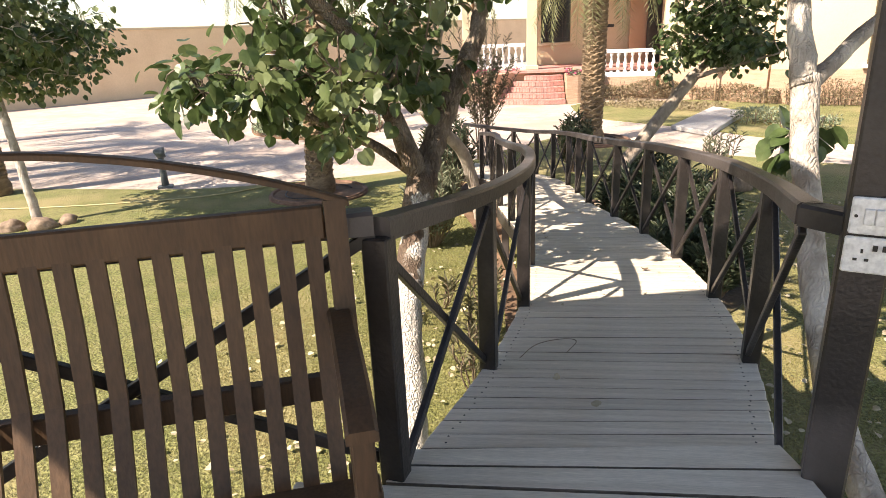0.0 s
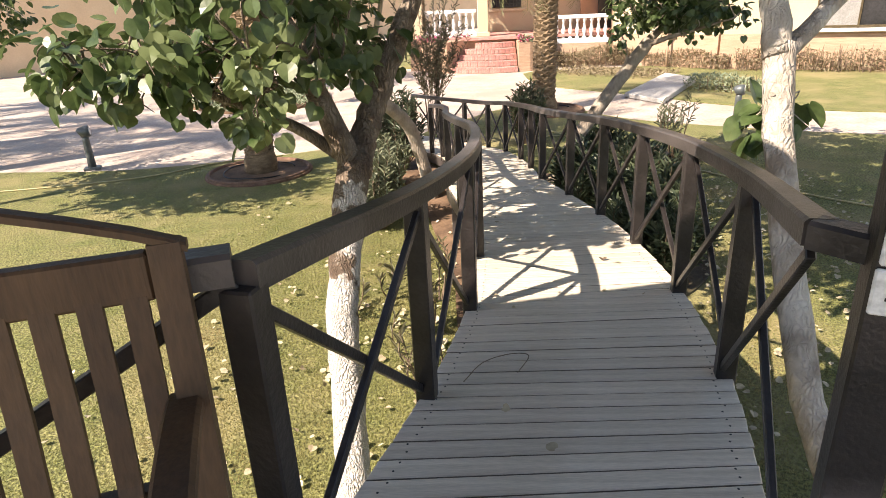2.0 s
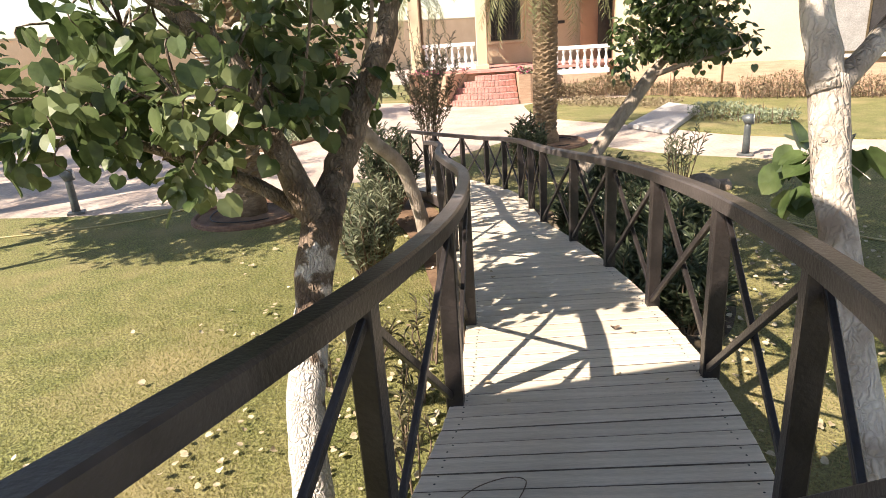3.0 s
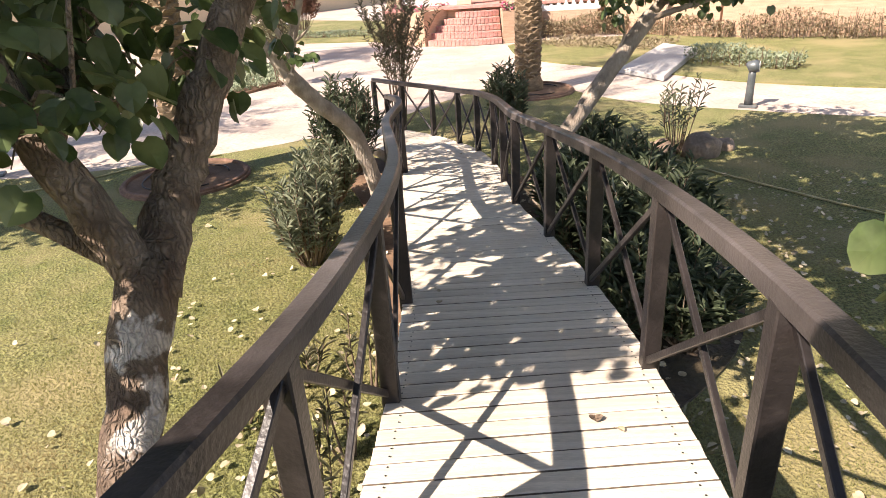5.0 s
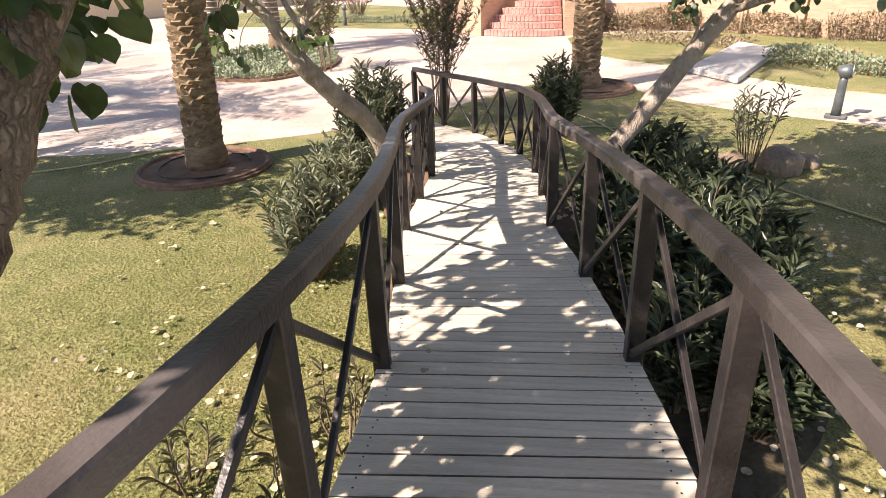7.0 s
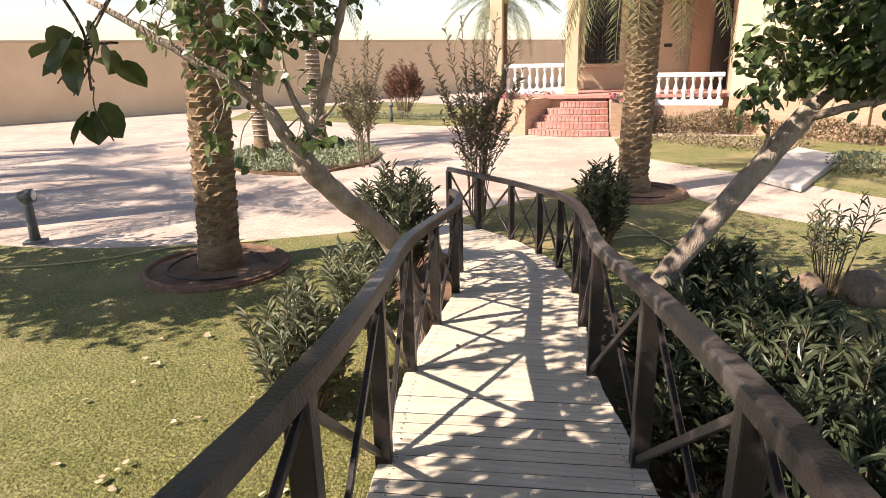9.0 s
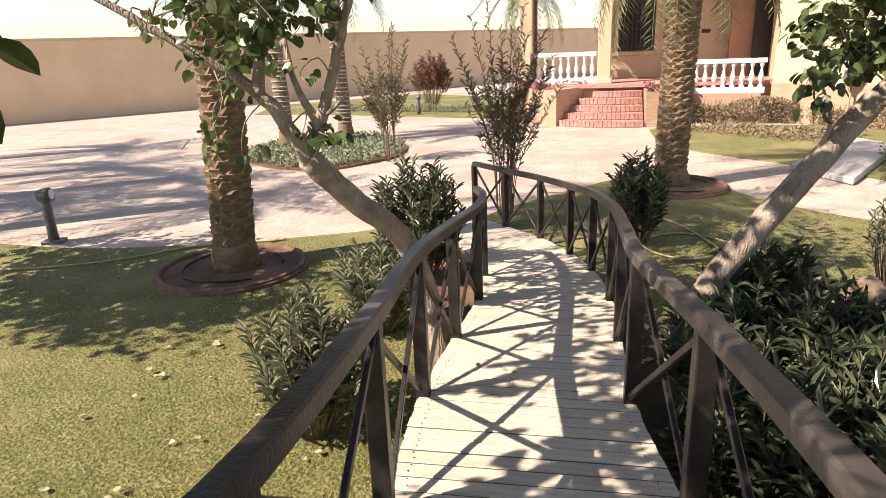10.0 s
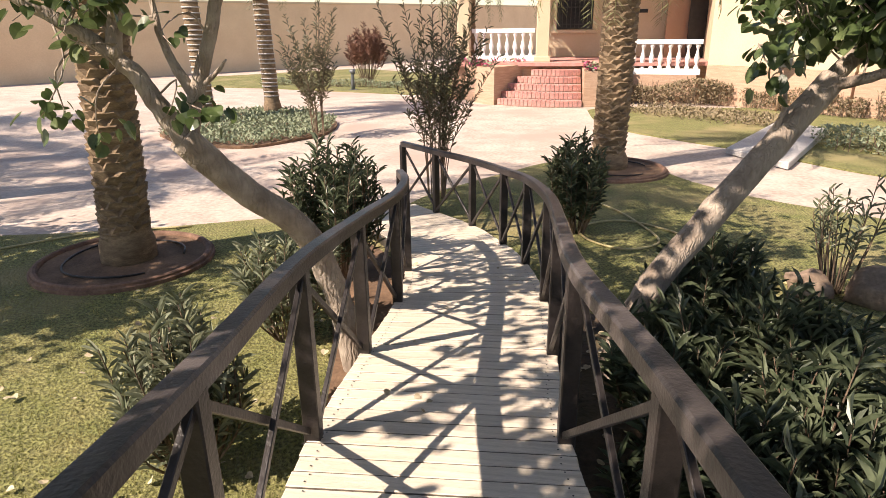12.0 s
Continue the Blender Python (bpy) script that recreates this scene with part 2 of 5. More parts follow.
def bm_tube(bm, pts, radii, sides=8, mat=0, wobble=0.0, rng=None, cap=True):
    pts = [Vector(p) for p in pts]
    rings = []
    ref = Vector((0.13, 0.97, 0.2))
    for i, p in enumerate(pts):
        d = (pts[min(i + 1, len(pts) - 1)] - pts[max(i - 1, 0)]).normalized()
        u = ref.cross(d)
        if u.length < 0.1:
            u = Vector((1, 0, 0)).cross(d)
        u.normalize()
        v = d.cross(u)
        ring = []
        for k in range(sides):
            a = 2 * math.pi * k / sides
            r = radii[i] * (1 + (rng.uniform(-wobble, wobble) if rng else 0))
            ring.append(bm.verts.new(p + (u * math.cos(a) + v * math.sin(a)) * r))
        rings.append(ring)
    for r0, r1 in zip(rings, rings[1:]):
        for k in range(sides):
            f = bm.faces.new((r0[k], r0[(k + 1) % sides], r1[(k + 1) % sides], r1[k]))
            f.material_index, f.smooth = mat, True
    if cap:
        for r in (rings[0][::-1], rings[-1]):
            bm.faces.new(r).material_index = mat


def smooth_path(pts, n):
    """Catmull-Rom through the points, n steps a span."""
    P = [Vector(p) for p in pts]
    P = [P[0] * 2 - P[1]] + P + [P[-1] * 2 - P[-2]]
    out = []
    for i in range(1, len(P) - 2):
        for k in range(n):
            t = k / n
            a, b, c, d = P[i - 1:i + 3]
            out.append(0.5 * ((2 * b) + (c - a) * t + (2 * a - 5 * b + 4 * c - d) * t * t + (3 * b - a - 3 * c + d) * t ** 3))
    out.append(P[-2].copy())
    return out


def bm_beam(bm, pts, w, h, mat=0):
    """A square bar swept along a path, upright in section."""
    rings = []
    for i, p in enumerate(pts):
        d = pts[min(i + 1, len(pts) - 1)] - pts[max(i - 1, 0)]
        n = Vector((d.y, -d.x, 0)).normalized()
        c = 0.12 * w
        prof = [(-w / 2, -h / 2), (w / 2, -h / 2), (w / 2, h / 2 - c), (w / 2 - c, h / 2), (-w / 2 + c, h / 2), (-w / 2, h / 2 - c)]
        rings.append([bm.verts.new(p + n * a + Vector((0, 0, b))) for a, b in prof])
    for r0, r1 in zip(rings, rings[1:]):
        for k in range(6):
            bm.faces.new((r0[k], r0[(k + 1) % 6], r1[(k + 1) % 6], r1[k])).material_index = mat
    bm.faces.new(rings[0][::-1])
    bm.faces.new(rings[-1])


def sheet(name, pts, z, mat, thick=0.03):
    """A flat polygon with thickness, top at z."""
    bm = bmesh.new()
    f = bm.faces.new([bm.verts.new((x, y, z)) for x, y in pts])
    bm.normal_update()
    if f.normal.z < 0:
        f.normal_flip()
    r = bmesh.ops.extrude_face_region(bm, geom=[f])
    for v in [g for g in r["geom"] if isinstance(g, bmesh.types.BMVert)]:
        v.co.z = z
    for v in f.verts:
        v.co.z = z - thick
    f.normal_flip()
    bmesh.ops.recalc_face_normals(bm, faces=bm.faces)
    return obj(name, bm, mat)


def round_pts(pts, n=6):
    P = smooth_path([(x, y, 0) for x, y in pts], n)
    return [(p.x, p.y) for p in P]


# ---- ground ----
def deck_z(y):
    return float(np.interp(y, DECK_Y, DECK_Z))


DECK_Y = [1.2, 2.5, 3.48, 4.52, 5.54, 6.57, 7.63, 8.62, 9.59, 10.5, 11.74, 12.6, 13.2]
DECK_Z = [1.55, 1.345, 1.232, 1.107, 0.986, 0.847, 0.728, 0.605, 0.474, 0.369, 0.2, 0.12, 0.1]
bm = bmesh.new()
bmesh.ops.create_grid(bm, x_segments=2, y_segments=2, size=300)
ground = tagged(obj("ground", bm, M_PLAZA), "sunlit pinkish stamped concrete plaza around the garden", "ground", kind="structure")

near_edge = [(-16, 12.6), (-12.5, 12.2), (-9.2, 11.95), (-6.6, 11.75), (-4.6, 12.2), (-3.0, 12.85), (-2.3, 13.25), (-1.75, 13.3), (-1.2, 13.6), (-0.9, 14.3), (-0.5, 15.0),
             (0.2, 16.0), (1.0, 17.0), (1.9, 17.3), (2.7, 16.6), (3.2, 15.6), (3.9, 14.7), (5.0, 13.9), (6.3, 13.1), (8.0, 12.3), (11, 11.2), (16, 9.5)]
lawn = tagged(sheet("lawn", round_pts(near_edge, 4) + [(16, -14), (-16, -14)], 0.03, M_LAWN, 0.06), "mown lawn of dry yellow-green grass under the bridge", "lawn", kind="structure")
house_lawn = tagged(sheet("lawn", round_pts([(2.1, 24.5), (2.2, 22.3), (2.8, 20.7), (3.9, 19.4), (5.0, 18.2), (6.1, 16.6), (7.6, 15.4), (9.2, 14.6), (13, 13.2), (20, 11)], 4) + [(20, 26), (5, 25.2), (2.6, 25.2)], 0.03, M_LAWN, 0.06),
                    "strip of mown lawn below the house wall", "lawn", kind="structure")
far_lawn = tagged(sheet("lawn", round_pts([(-15, 31.6), (-11, 31.0), (-8, 30.0), (-5, 29.0), (-2.5, 28.2), (-1.0, 27.6)], 4) + [(-1.0, 36), (-10, 43.0), (-16.5, 36.6)], 0.03, M_LAWN, 0.06),
                  "far lawn strip before the compound wall", "lawn", kind="structure")
soil_r = tagged(sheet("soil_bed", round_pts([(1.05, 5.6), (1.35, 5.4), (1.9, 5.7), (2.5, 6.4), (2.8, 7.4), (2.6, 8.8), (2.0, 9.9), (1.3, 10.4), (0.75, 10.6), (0.85, 8.0), (0.98, 6.4)], 4), 0.055, M_EARTH, 0.05), "bare soil bed beside the bridge, darkened for shade", "soil bed", kind="structure")
soil_l = tagged(sheet("soil_bed", round_pts([(0.25, 4.6), (-0.05, 5.0), (-0.15, 6.5), (-0.40, 7.8), (-0.55, 8.6), (-0.75, 9.4), (-1.1, 10.4), (-1.6, 11.4), (-1.6, 12.3), (-0.8, 11.6), (-0.3, 10.2), (-0.1, 8), (0.1, 6.4)], 4), 0.055, M_SOIL, 0.05), "bare orange soil strip along the bridge", "soil bed", kind="structure")

# ---- footbridge ----
LEFT = [(-0.355, 1.45), (-0.12, 2.45), (0.049, 3.391), (0.11, 4.423), (0.088, 5.463), (-0.037, 6.491), (-0.185, 7.556), (-0.23, 8.546), (-0.264, 9.586), (-0.378, 10.49), (-0.598, 11.28), (-0.938, 12.0), (-1.378, 12.52), (-1.878, 13.0)]
RIGHT = [(0.8, 1.66), (1.055, 2.58), (1.191, 3.576), (1.225, 4.615), (1.176, 5.609), (1.069, 6.657), (0.909, 7.695), (0.872, 8.697), (0.828, 9.78), (0.658, 10.87), (0.398, 11.74), (-0.022, 12.6), (-0.562, 13.21), (-1.102, 13.75)]
RAIL_H = 0.81
bridge = new("footbridge")
bridge.location = (0, 0, 0)
tagged(bridge, "curved wooden footbridge with dark brown cross-braced railings", "footbridge")


def on_deck(p, h=0.0):
    return Vector((p[0], p[1], deck_z(p[1]) + h))


bmp = bmesh.new()
bm_box(bmp, 0.066, 0.074, 0.86, Matrix.Translation((0, 0, 0.36)), 0.005)
post_me = bpy.data.meshes.new("post")
bmp.to_mesh(post_me)
bmp.free()
post_me.materials.append(M_RAIL)
for side, line, last in ((-1, LEFT, 11), (1, RIGHT, 14)):
    pts = line[:last]
    base = []
    for i, p in enumerate(pts):
        q0, q1 = pts[max(i - 1, 0)], pts[min(i + 1, len(pts) - 1)]
        ang = math.atan2(q1[1] - q0[1], q1[0] - q0[0])
        b = on_deck(p)
        base.append(b)
        if side == 1 and i == 0:
            continue
        o = new("post", post_me)
        o.parent = bridge
        o.matrix_basis = Matrix.Translation(b) @ Matrix.Rotation(ang, 4, 'Z')
    for a, b in zip(base, base[1:]):
        lift0, lift1 = Vector((0, 0, 0.025)), Vector((0, 0, RAIL_H - 0.045))
        n = (b - a).cross(Vector((0, 0, 1))).normalized() * 0.014
        for s, u, v in ((1, a + lift0, b + lift1), (-1, a + lift1, b + lift0)):
            L = (v - u).length
            box("brace", L, 0.022, 0.030, between(u + n * s, v + n * s), M_RAIL, bridge, 0.003)
    bm = bmesh.new()
    top = [b + Vector((0, 0, RAIL_H)) for b in base]
    bm_beam(bm, smooth_path(top, 8), 0.073, 0.062)
    if side == 1:
        bm_beam(bm, [top[0] + Vector((-0.01, 0.012, 0)), Vector((0.87, 1.57, top[0].z))], 0.071, 0.060)
    obj("handrail", bm, M_RAIL, bridge)
    bm = bmesh.new()
    bm_beam(bm, smooth_path([on_deck(p, -0.11) for p in line], 8), 0.06, 0.14)
    obj("side_beam", bm, M_RAIL, bridge)
    for i, p in enumerate(line):
        if i % 2 == 0 and deck_z(p[1]) > 0.35:
            hgt = deck_z(p[1]) - 0.18
            box("support_post", 0.09, 0.09, hgt + 0.05, Matrix.Translation((p[0] - side * 0.06, p[1], hgt / 2 - 0.02)), M_RAIL, bridge, 0.005)

# ---- pavilion ----
pavilion = new("pavilion")
tagged(pavilion, "raised wooden pavilion with dark posts and a plank floor", "pavilion")
RP0, RP1 = Vector((-0.37, 1.46, 1.56)), Vector((-1.62, 1.02, 1.56))
RP2 = Vector((-2.45, -0.3, 1.56))
for a, b in ((RP0, RP1), (RP1, RP2)):
    bm = bmesh.new()
    bm_beam(bm, [a + Vector((0, 0, RAIL_H - 0.03)), b + Vector((0, 0, RAIL_H - 0.03))], 0.073, 0.062)
    obj("handrail", bm, M_RAIL, pavilion)
    n = (b - a).cross(Vector((0, 0, 1))).normalized() * 0.014
    for s, h0, h1 in ((1, 0.03, RAIL_H - 0.06), (-1, RAIL_H - 0.06, 0.03)):
        u, v = a + Vector((0, 0, h0)) + n * s, b + Vector((0, 0, h1)) + n * s
        box("brace", (v - u).length, 0.024, 0.036, between(u, v), M_RAIL, pavilion, 0.003)
    o = new("post", post_me)
    o.parent = pavilion
    o.matrix_basis = Matrix.Translation(b) @ Matrix.Rotation(0.3, 4, 'Z')
box("roof_post", 0.108, 0.108, 4.6, Matrix.Translation((0.877, 1.525, 1.75)) @ Matrix.Rotation(-0.40, 4, 'Z'), M_RAIL, pavilion, 0.006)
for x, y in ((-1.75, 1.0), (0.8, -1.4), (-1.7, -1.5)):
    box("roof_post", 0.105, 0.105, 4.6, Matrix.Translation((x, y, 1.75)), M_RAIL, pavilion, 0.006)
# unseen roof, its outline cut to place the shade edge on the deck
bm = bmesh.new()
ROOFM = Matrix.Translation((-0.95, 0.18, 3.92)) @ Matrix.Rotation(0.26, 4, 'Z')
ap = bm.verts.new(ROOFM @ Vector((0, 0, 1.3)))
ap2 = bm.verts.new(ROOFM @ Vector((0, 0, 1.2)))
cs = [(-1.8, -1.9), (1.38, -1.9), (1.38, 1.82), (-1.8, 1.82)]
lo = [bm.verts.new(ROOFM @ Vector((x, y, 0))) for x, y in cs]
li = [bm.verts.new(ROOFM @ Vector((x * 0.97, y * 0.97, -0.08))) for x, y in cs]
for k in range(4):
    j = (k + 1) % 4
    bm.faces.new((lo[k], lo[j], ap))
    bm.faces.new((li[j], li[k], ap2))
    bm.faces.new((lo[j], lo[k], li[k], li[j]))
obj("roof", bm, M_ROOF, pavilion)


# ---- house and compound wall ----
def wall_panel(name, a, b, z0, z1, thick, mat, label, parent=None):
    a, b = Vector((*a, 0)), Vector((*b, 0))
    bm = bmesh.new()
    bm_box(bm, (b - a).length, thick, z1 - z0, Matrix.Translation((0, 0, (z0 + z1) / 2)), 0.01)
    ob = obj(name, bm, mat, parent)
    ob.matrix_basis = between(a, b)
    return ob


wa, wb = (-43.5, 7.6), (4.0, 67.2)
tagged(wall_panel("wall_north", wa, wb, 0, 3.70, 0.25, M_WALL, ""), "tall plain tan rendered compound wall", "wall", kind="structure")
tagged(wall_panel("wall_coping", wa, wb, 3.70, 3.82, 0.36, M_HOUSE, ""), "pale coping on the compound wall", "coping", kind="structure")

PZ = 1.12
SITE = Matrix.Translation((0.7, 5.4, 0)) @ Matrix.Scale(1.085, 4) @ Matrix.Translation((-0.7, -5.4, 0))   # where the house and its porch stand
house = new("house")
house.matrix_basis = SITE
tagged(house, "cream plastered villa with a raised porch and white balustrades", "house")
box("porch_floor", 7.9, 3.6, 0.10, Matrix.Translation((1.9, 27.1, PZ - 0.05)), M_BRICK, house)
box("porch_base", 7.9, 3.3, PZ - 0.12, Matrix.Translation((1.9, 27.2, (PZ - 0.12) / 2)), M_STONE, house)
box("back_wall", 8.4, 0.3, 5.6, Matrix.Translation((5.0, 29.0, PZ + 2.8)), M_HOUSE, house, 0.01)
box("porch_ceiling", 7.0, 4.0, 0.25, Matrix.Translation((2.1, 27.4, 5.2)), M_HOUSE, house)
for x, y in ((0.72, 26.0), (-1.75, 26.3), (3.05, 25.6)):
    bm = bmesh.new()
    bm_box(bm, 0.40, 0.40, 4.1, Matrix.Translation((0, 0, 2.05)), 0.02)
    bm_box(bm, 0.50, 0.50, 0.16, Matrix.Translation((0, 0, 0.08)), 0.015)
    c = obj("column", bm, M_HOUSE, house)
    c.location = (x, y, PZ)
# front wing with stone base
for a, b in (((5.5, 25.0), (8.2, 22.2)), ((8.2, 22.2), (18.0, 17.2))):
    wall_panel("stone_base", a, b, 0, 1.07, 0.40, M_STONE, "", house)
    wall_panel("wing_wall", a, b, 1.07, 6.5, 0.34, M_HOUSE, "", house)
wall_panel("wing_wall", (5.65, 25.15), (6.2, 28.85), 0, 6.5, 0.30, M_HOUSE, "", house)
# grille window in the porch
bm = bmesh.new()
bm_box(bm, 1.20, 0.06, 2.5, Matrix(), 0.01)
g = obj("window", bm, M_GLASSD, house)
g.location = (1.78, 28.81, 2.05 + 1.25)
bm = bmesh.new()
for k in range(9):
    bm_box(bm, 0.025, 0.03, 2.5, Matrix.Translation((-0.56 + k * 0.14, 0, 0)))
for k in range(5):
    bm_box(bm, 1.2, 0.025, 0.03, Matrix.Translation((0, 0, -1.1 + k * 0.55)))
g2 = obj("window_grille", bm, M_BLACK, house)
g2.location = (1.78, 28.74, 3.3)
bm = bmesh.new()
for sx in (-0.68, 0.68):
    bm_box(bm, 0.14, 0.10, 2.8, Matrix.Translation((sx, 0, 0)), 0.01)
bm_box(bm, 1.6, 0.16, 0.12, Matrix.Translation((0, 0, -1.34)), 0.01)
fr = obj("window_surround", bm, M_HOUSE, house)
fr.location = (1.78, 28.80, 3.3)
# wall return in a browner tone than the cream walls
box("wall_return", 0.75, 0.12, 4.0, Matrix.Translation((5.1, 28.3, PZ + 2.0)), M_TERRA, house)
box("dark_door", 0.55, 0.10, 4.0, Matrix.Translation((5.65, 28.0, PZ + 2.0)), M_BLACK, house)
box("name_plate", 0.28, 0.03, 0.12, Matrix.Translation((4.05, 28.83, 2.60)), M_BLACK, house)
# shuttered window in the wing
dirw = Vector((9.8, -5.0, 0)).normalized()
nrm = Vector((-dirw.y, dirw.x, 0)) * -1


def wing(u, off, z):
    p = Vector((8.2, 22.2, 0)) + dirw * u + nrm * off
    return Matrix.Translation((p.x, p.y, z)) @ Matrix.Rotation(math.atan2(dirw.y, dirw.x), 4, 'Z')


U0, U1, UM, Z0, Z1 = 2.55, 4.85, 3.62, 1.26, 3.75
box("window_screen", UM - U0, 0.05, Z1 - Z0, wing((U0 + UM) / 2, 0.18, (Z0 + Z1) / 2), M_SHUT, house)
box("window_glass", U1 - UM, 0.04, Z1 - Z0, wing((U1 + UM) / 2, 0.18, (Z0 + Z1) / 2), M_GLASSD, house)
for u in (U0, UM, U1):
    box("window_frame", 0.055, 0.10, Z1 - Z0 + 0.1, wing(u, 0.20, (Z0 + Z1) / 2), M_FRAME, house)
for z in (Z0, Z1):
    box("window_frame", U1 - U0, 0.09, 0.055, wing((U0 + U1) / 2, 0.195, z), M_FRAME, house)
box("window_sill", U1 - U0 + 0.25, 0.22, 0.09, wing((U0 + U1) / 2, 0.25, 1.16), M_WHITE, house)


def baluster_mesh():
    prof = [(0.055, 0), (0.055, 0.05), (0.035, 0.07), (0.03, 0.12), (0.058, 0.22), (0.062, 0.28), (0.045, 0.36), (0.028, 0.47), (0.026, 0.53), (0.04, 0.57), (0.055, 0.60), (0.055, 0.66)]
    bm = bmesh.new()
    rings = []
    for r, z in prof:
        rings.append([bm.verts.new((1.25 * r * math.cos(k * math.pi / 4), 1.25 * r * math.sin(k * math.pi / 4), z)) for k in range(8)])
    for a, b in zip(rings, rings[1:]):
        for k in range(8):
            f = bm.faces.new((a[k], a[(k + 1) % 8], b[(k + 1) % 8], b[k]))
            f.smooth = True
    me = bpy.data.meshes.new("baluster")
    bm.to_mesh(me)
    bm.free()
    me.materials.append(M_WHITE)
    return me


BAL = baluster_mesh()


def balustrade(a, b, z, h=0.98):
    root = new("balustrade")
    tagged(root, "white turned balustrade with a flat rail on the porch edge", "balustrade", group="porch balustrades")
    a, b = Vector((*a, z)), Vector((*b, z))
    root.matrix_basis = SITE @ Matrix.Translation(a)
    L = (b - a).length
    ang = Matrix.Rotation(math.atan2((b - a).y, (b - a).x), 4, 'Z')
    box("rail", L, 0.17, 0.13, ang @ Matrix.Translation((L / 2, 0, h - 0.065)), M_WHITE, root, 0.01)
    box("plinth", L, 0.17, 0.17, ang @ Matrix.Translation((L / 2, 0, 0.085)), M_WHITE, root, 0.01)
    n = max(2, int(L / 0.235))
    for k in range(n):
        o = new("baluster", BAL)
        o.parent = root
        o.matrix_basis = ang @ Matrix.Translation(((k + 0.5) * L / n, 0, 0.17)) @ Matrix.Diagonal((1, 1, (h - 0.30) / 0.66, 1))
    return root


balustrade((3.28, 25.45), (5.25, 25.12), 0.78)
balustrade((-1.50, 26.35), (0.48, 26.15), PZ)
balustrade((-1.85, 26.6), (-1.95, 28.7), PZ)
box("porch_base", 2.1, 0.5, 0.78, Matrix.Translation((4.15, 25.45, 0.39)) @ Matrix.Rotation(-0.17, 4, 'Z'), M_STONE, house)

# rounded brick steps: each tread is a fan of bricks over a mortar core
steps = new("entrance_steps")
steps.matrix_basis = SITE
tagged(steps, "rounded red brick entrance steps with five risers", "steps")
SC = Vector((1.15, 26.5, 0))


def step_arc(s):
    return math.radians((-126, -129, -131, -128, -119)[s]), -math.acos(0.72 / (2.85 - 0.33 * s))


bm = bmesh.new()
nst, rise = 5, PZ / 6
for s in range(nst):
    r = 2.85 - 0.33 * s
    a0, a1 = step_arc(s)
    seg = 20
    z1 = rise * (s + 1) - 0.02
    ring = [(SC.x + r * math.cos(a0 + (a1 - a0) * k / seg), SC.y + r * math.sin(a0 + (a1 - a0) * k / seg)) for k in range(seg + 1)] + [(SC.x + 0.72, SC.y - 0.1), (SC.x - 0.3, SC.y - 0.1)]
    f0 = [bm.verts.new((x, y, 0)) for x, y in ring]
    f1 = [bm.verts.new((x, y, z1)) for x, y in ring]
    bm.faces.new(f1)
    for k in range(len(ring)):
        j = (k + 1) % len(ring)
        bm.faces.new((f0[k], f0[j], f1[j], f1[k]))
obj("mortar_core", bm, M_MORTAR, steps)


# ---- leaf and plant helpers ----
class Cloud:
    """Collects many small leaf faces into one mesh."""

    def __init__(self):
        self.v, self.f = [], []

    def add(self, shape, faces, m):
        k = len(self.v)
        self.v += [m @ Vector(p) for p in shape]
        self.f += [tuple(i + k for i in f) for f in faces]

    def make(self, name, mat, parent=None):
        me = bpy.data.meshes.new(name)
        me.from_pydata([tuple(p) for p in self.v], [], self.f)
        me.materials.append(mat)
        ob = new(name, me)
        if parent:
            ob.parent = parent
        return ob


HEART = [(0, 0.02, 0), (-0.20, -0.09, 0.03), (-0.40, 0.02, 0.06), (-0.52, 0.25, 0.09), (-0.48, 0.52, 0.07), (-0.30, 0.77, 0.03), (0, 0.98, -0.09),
         (0.30, 0.77, 0.03), (0.48, 0.52, 0.07), (0.52, 0.25, 0.09), (0.40, 0.02, 0.06), (0.20, -0.09, 0.03), (0, 0.45, -0.02)]
HEART_F = [(12, 2, 1, 0), (12, 4, 3, 2), (12, 6, 5, 4), (12, 0, 11, 10), (12, 10, 9, 8), (12, 8, 7, 6)]
LANCE = [(0, 0, 0), (-0.5, 0.35, 0.12), (-0.32, 0.75, 0.1), (0, 1.0, -0.05), (0.32, 0.75, 0.1), (0.5, 0.35, 0.12), (0, 0.5, 0)]
LANCE_F = [(0, 6, 2, 1), (6, 3, 2), (0, 5, 4, 6), (6, 4, 3)]


def leaf_m(p, tip, rng, size, width=1.0, face=None):
    """Frame of a leaf at p whose tip points along tip; its face turns up or to face."""
    y = Vector(tip).normalized()
    up = (face or Vector((0, 0, 1))) + Vector((rng.uniform(-0.7, 0.7), rng.uniform(-0.7, 0.7), rng.uniform(-0.3, 0.3)))
    x = y.cross(up)
    if x.length < 0.05:
        x = Vector((1, 0, 0))
    x.normalize()
    z = x.cross(y)
    m = Matrix((x * size * width, y * size, z * size)).transposed().to_4x4()
    m.translation = p
    return m


def heart_clump(cl, c, r, n, rng, s0=0.07, s1=0.115):
    for _ in range(n):
        d = Vector((rng.gauss(0, 1), rng.gauss(0, 1), rng.gauss(0, 0.8)))
        p = c + d.normalized() * r * rng.random() ** 0.5
        out = (p - c).normalized() * 0.6
        tip = out + Vector((rng.uniform(-0.5, 0.5), rng.uniform(-0.5, 0.5), rng.uniform(-1.3, -0.1)))
        cl.add(HEART, HEART_F, leaf_m(p, tip, rng, rng.uniform(s0, s1), face=out + Vector((0, 0, 0.7))))


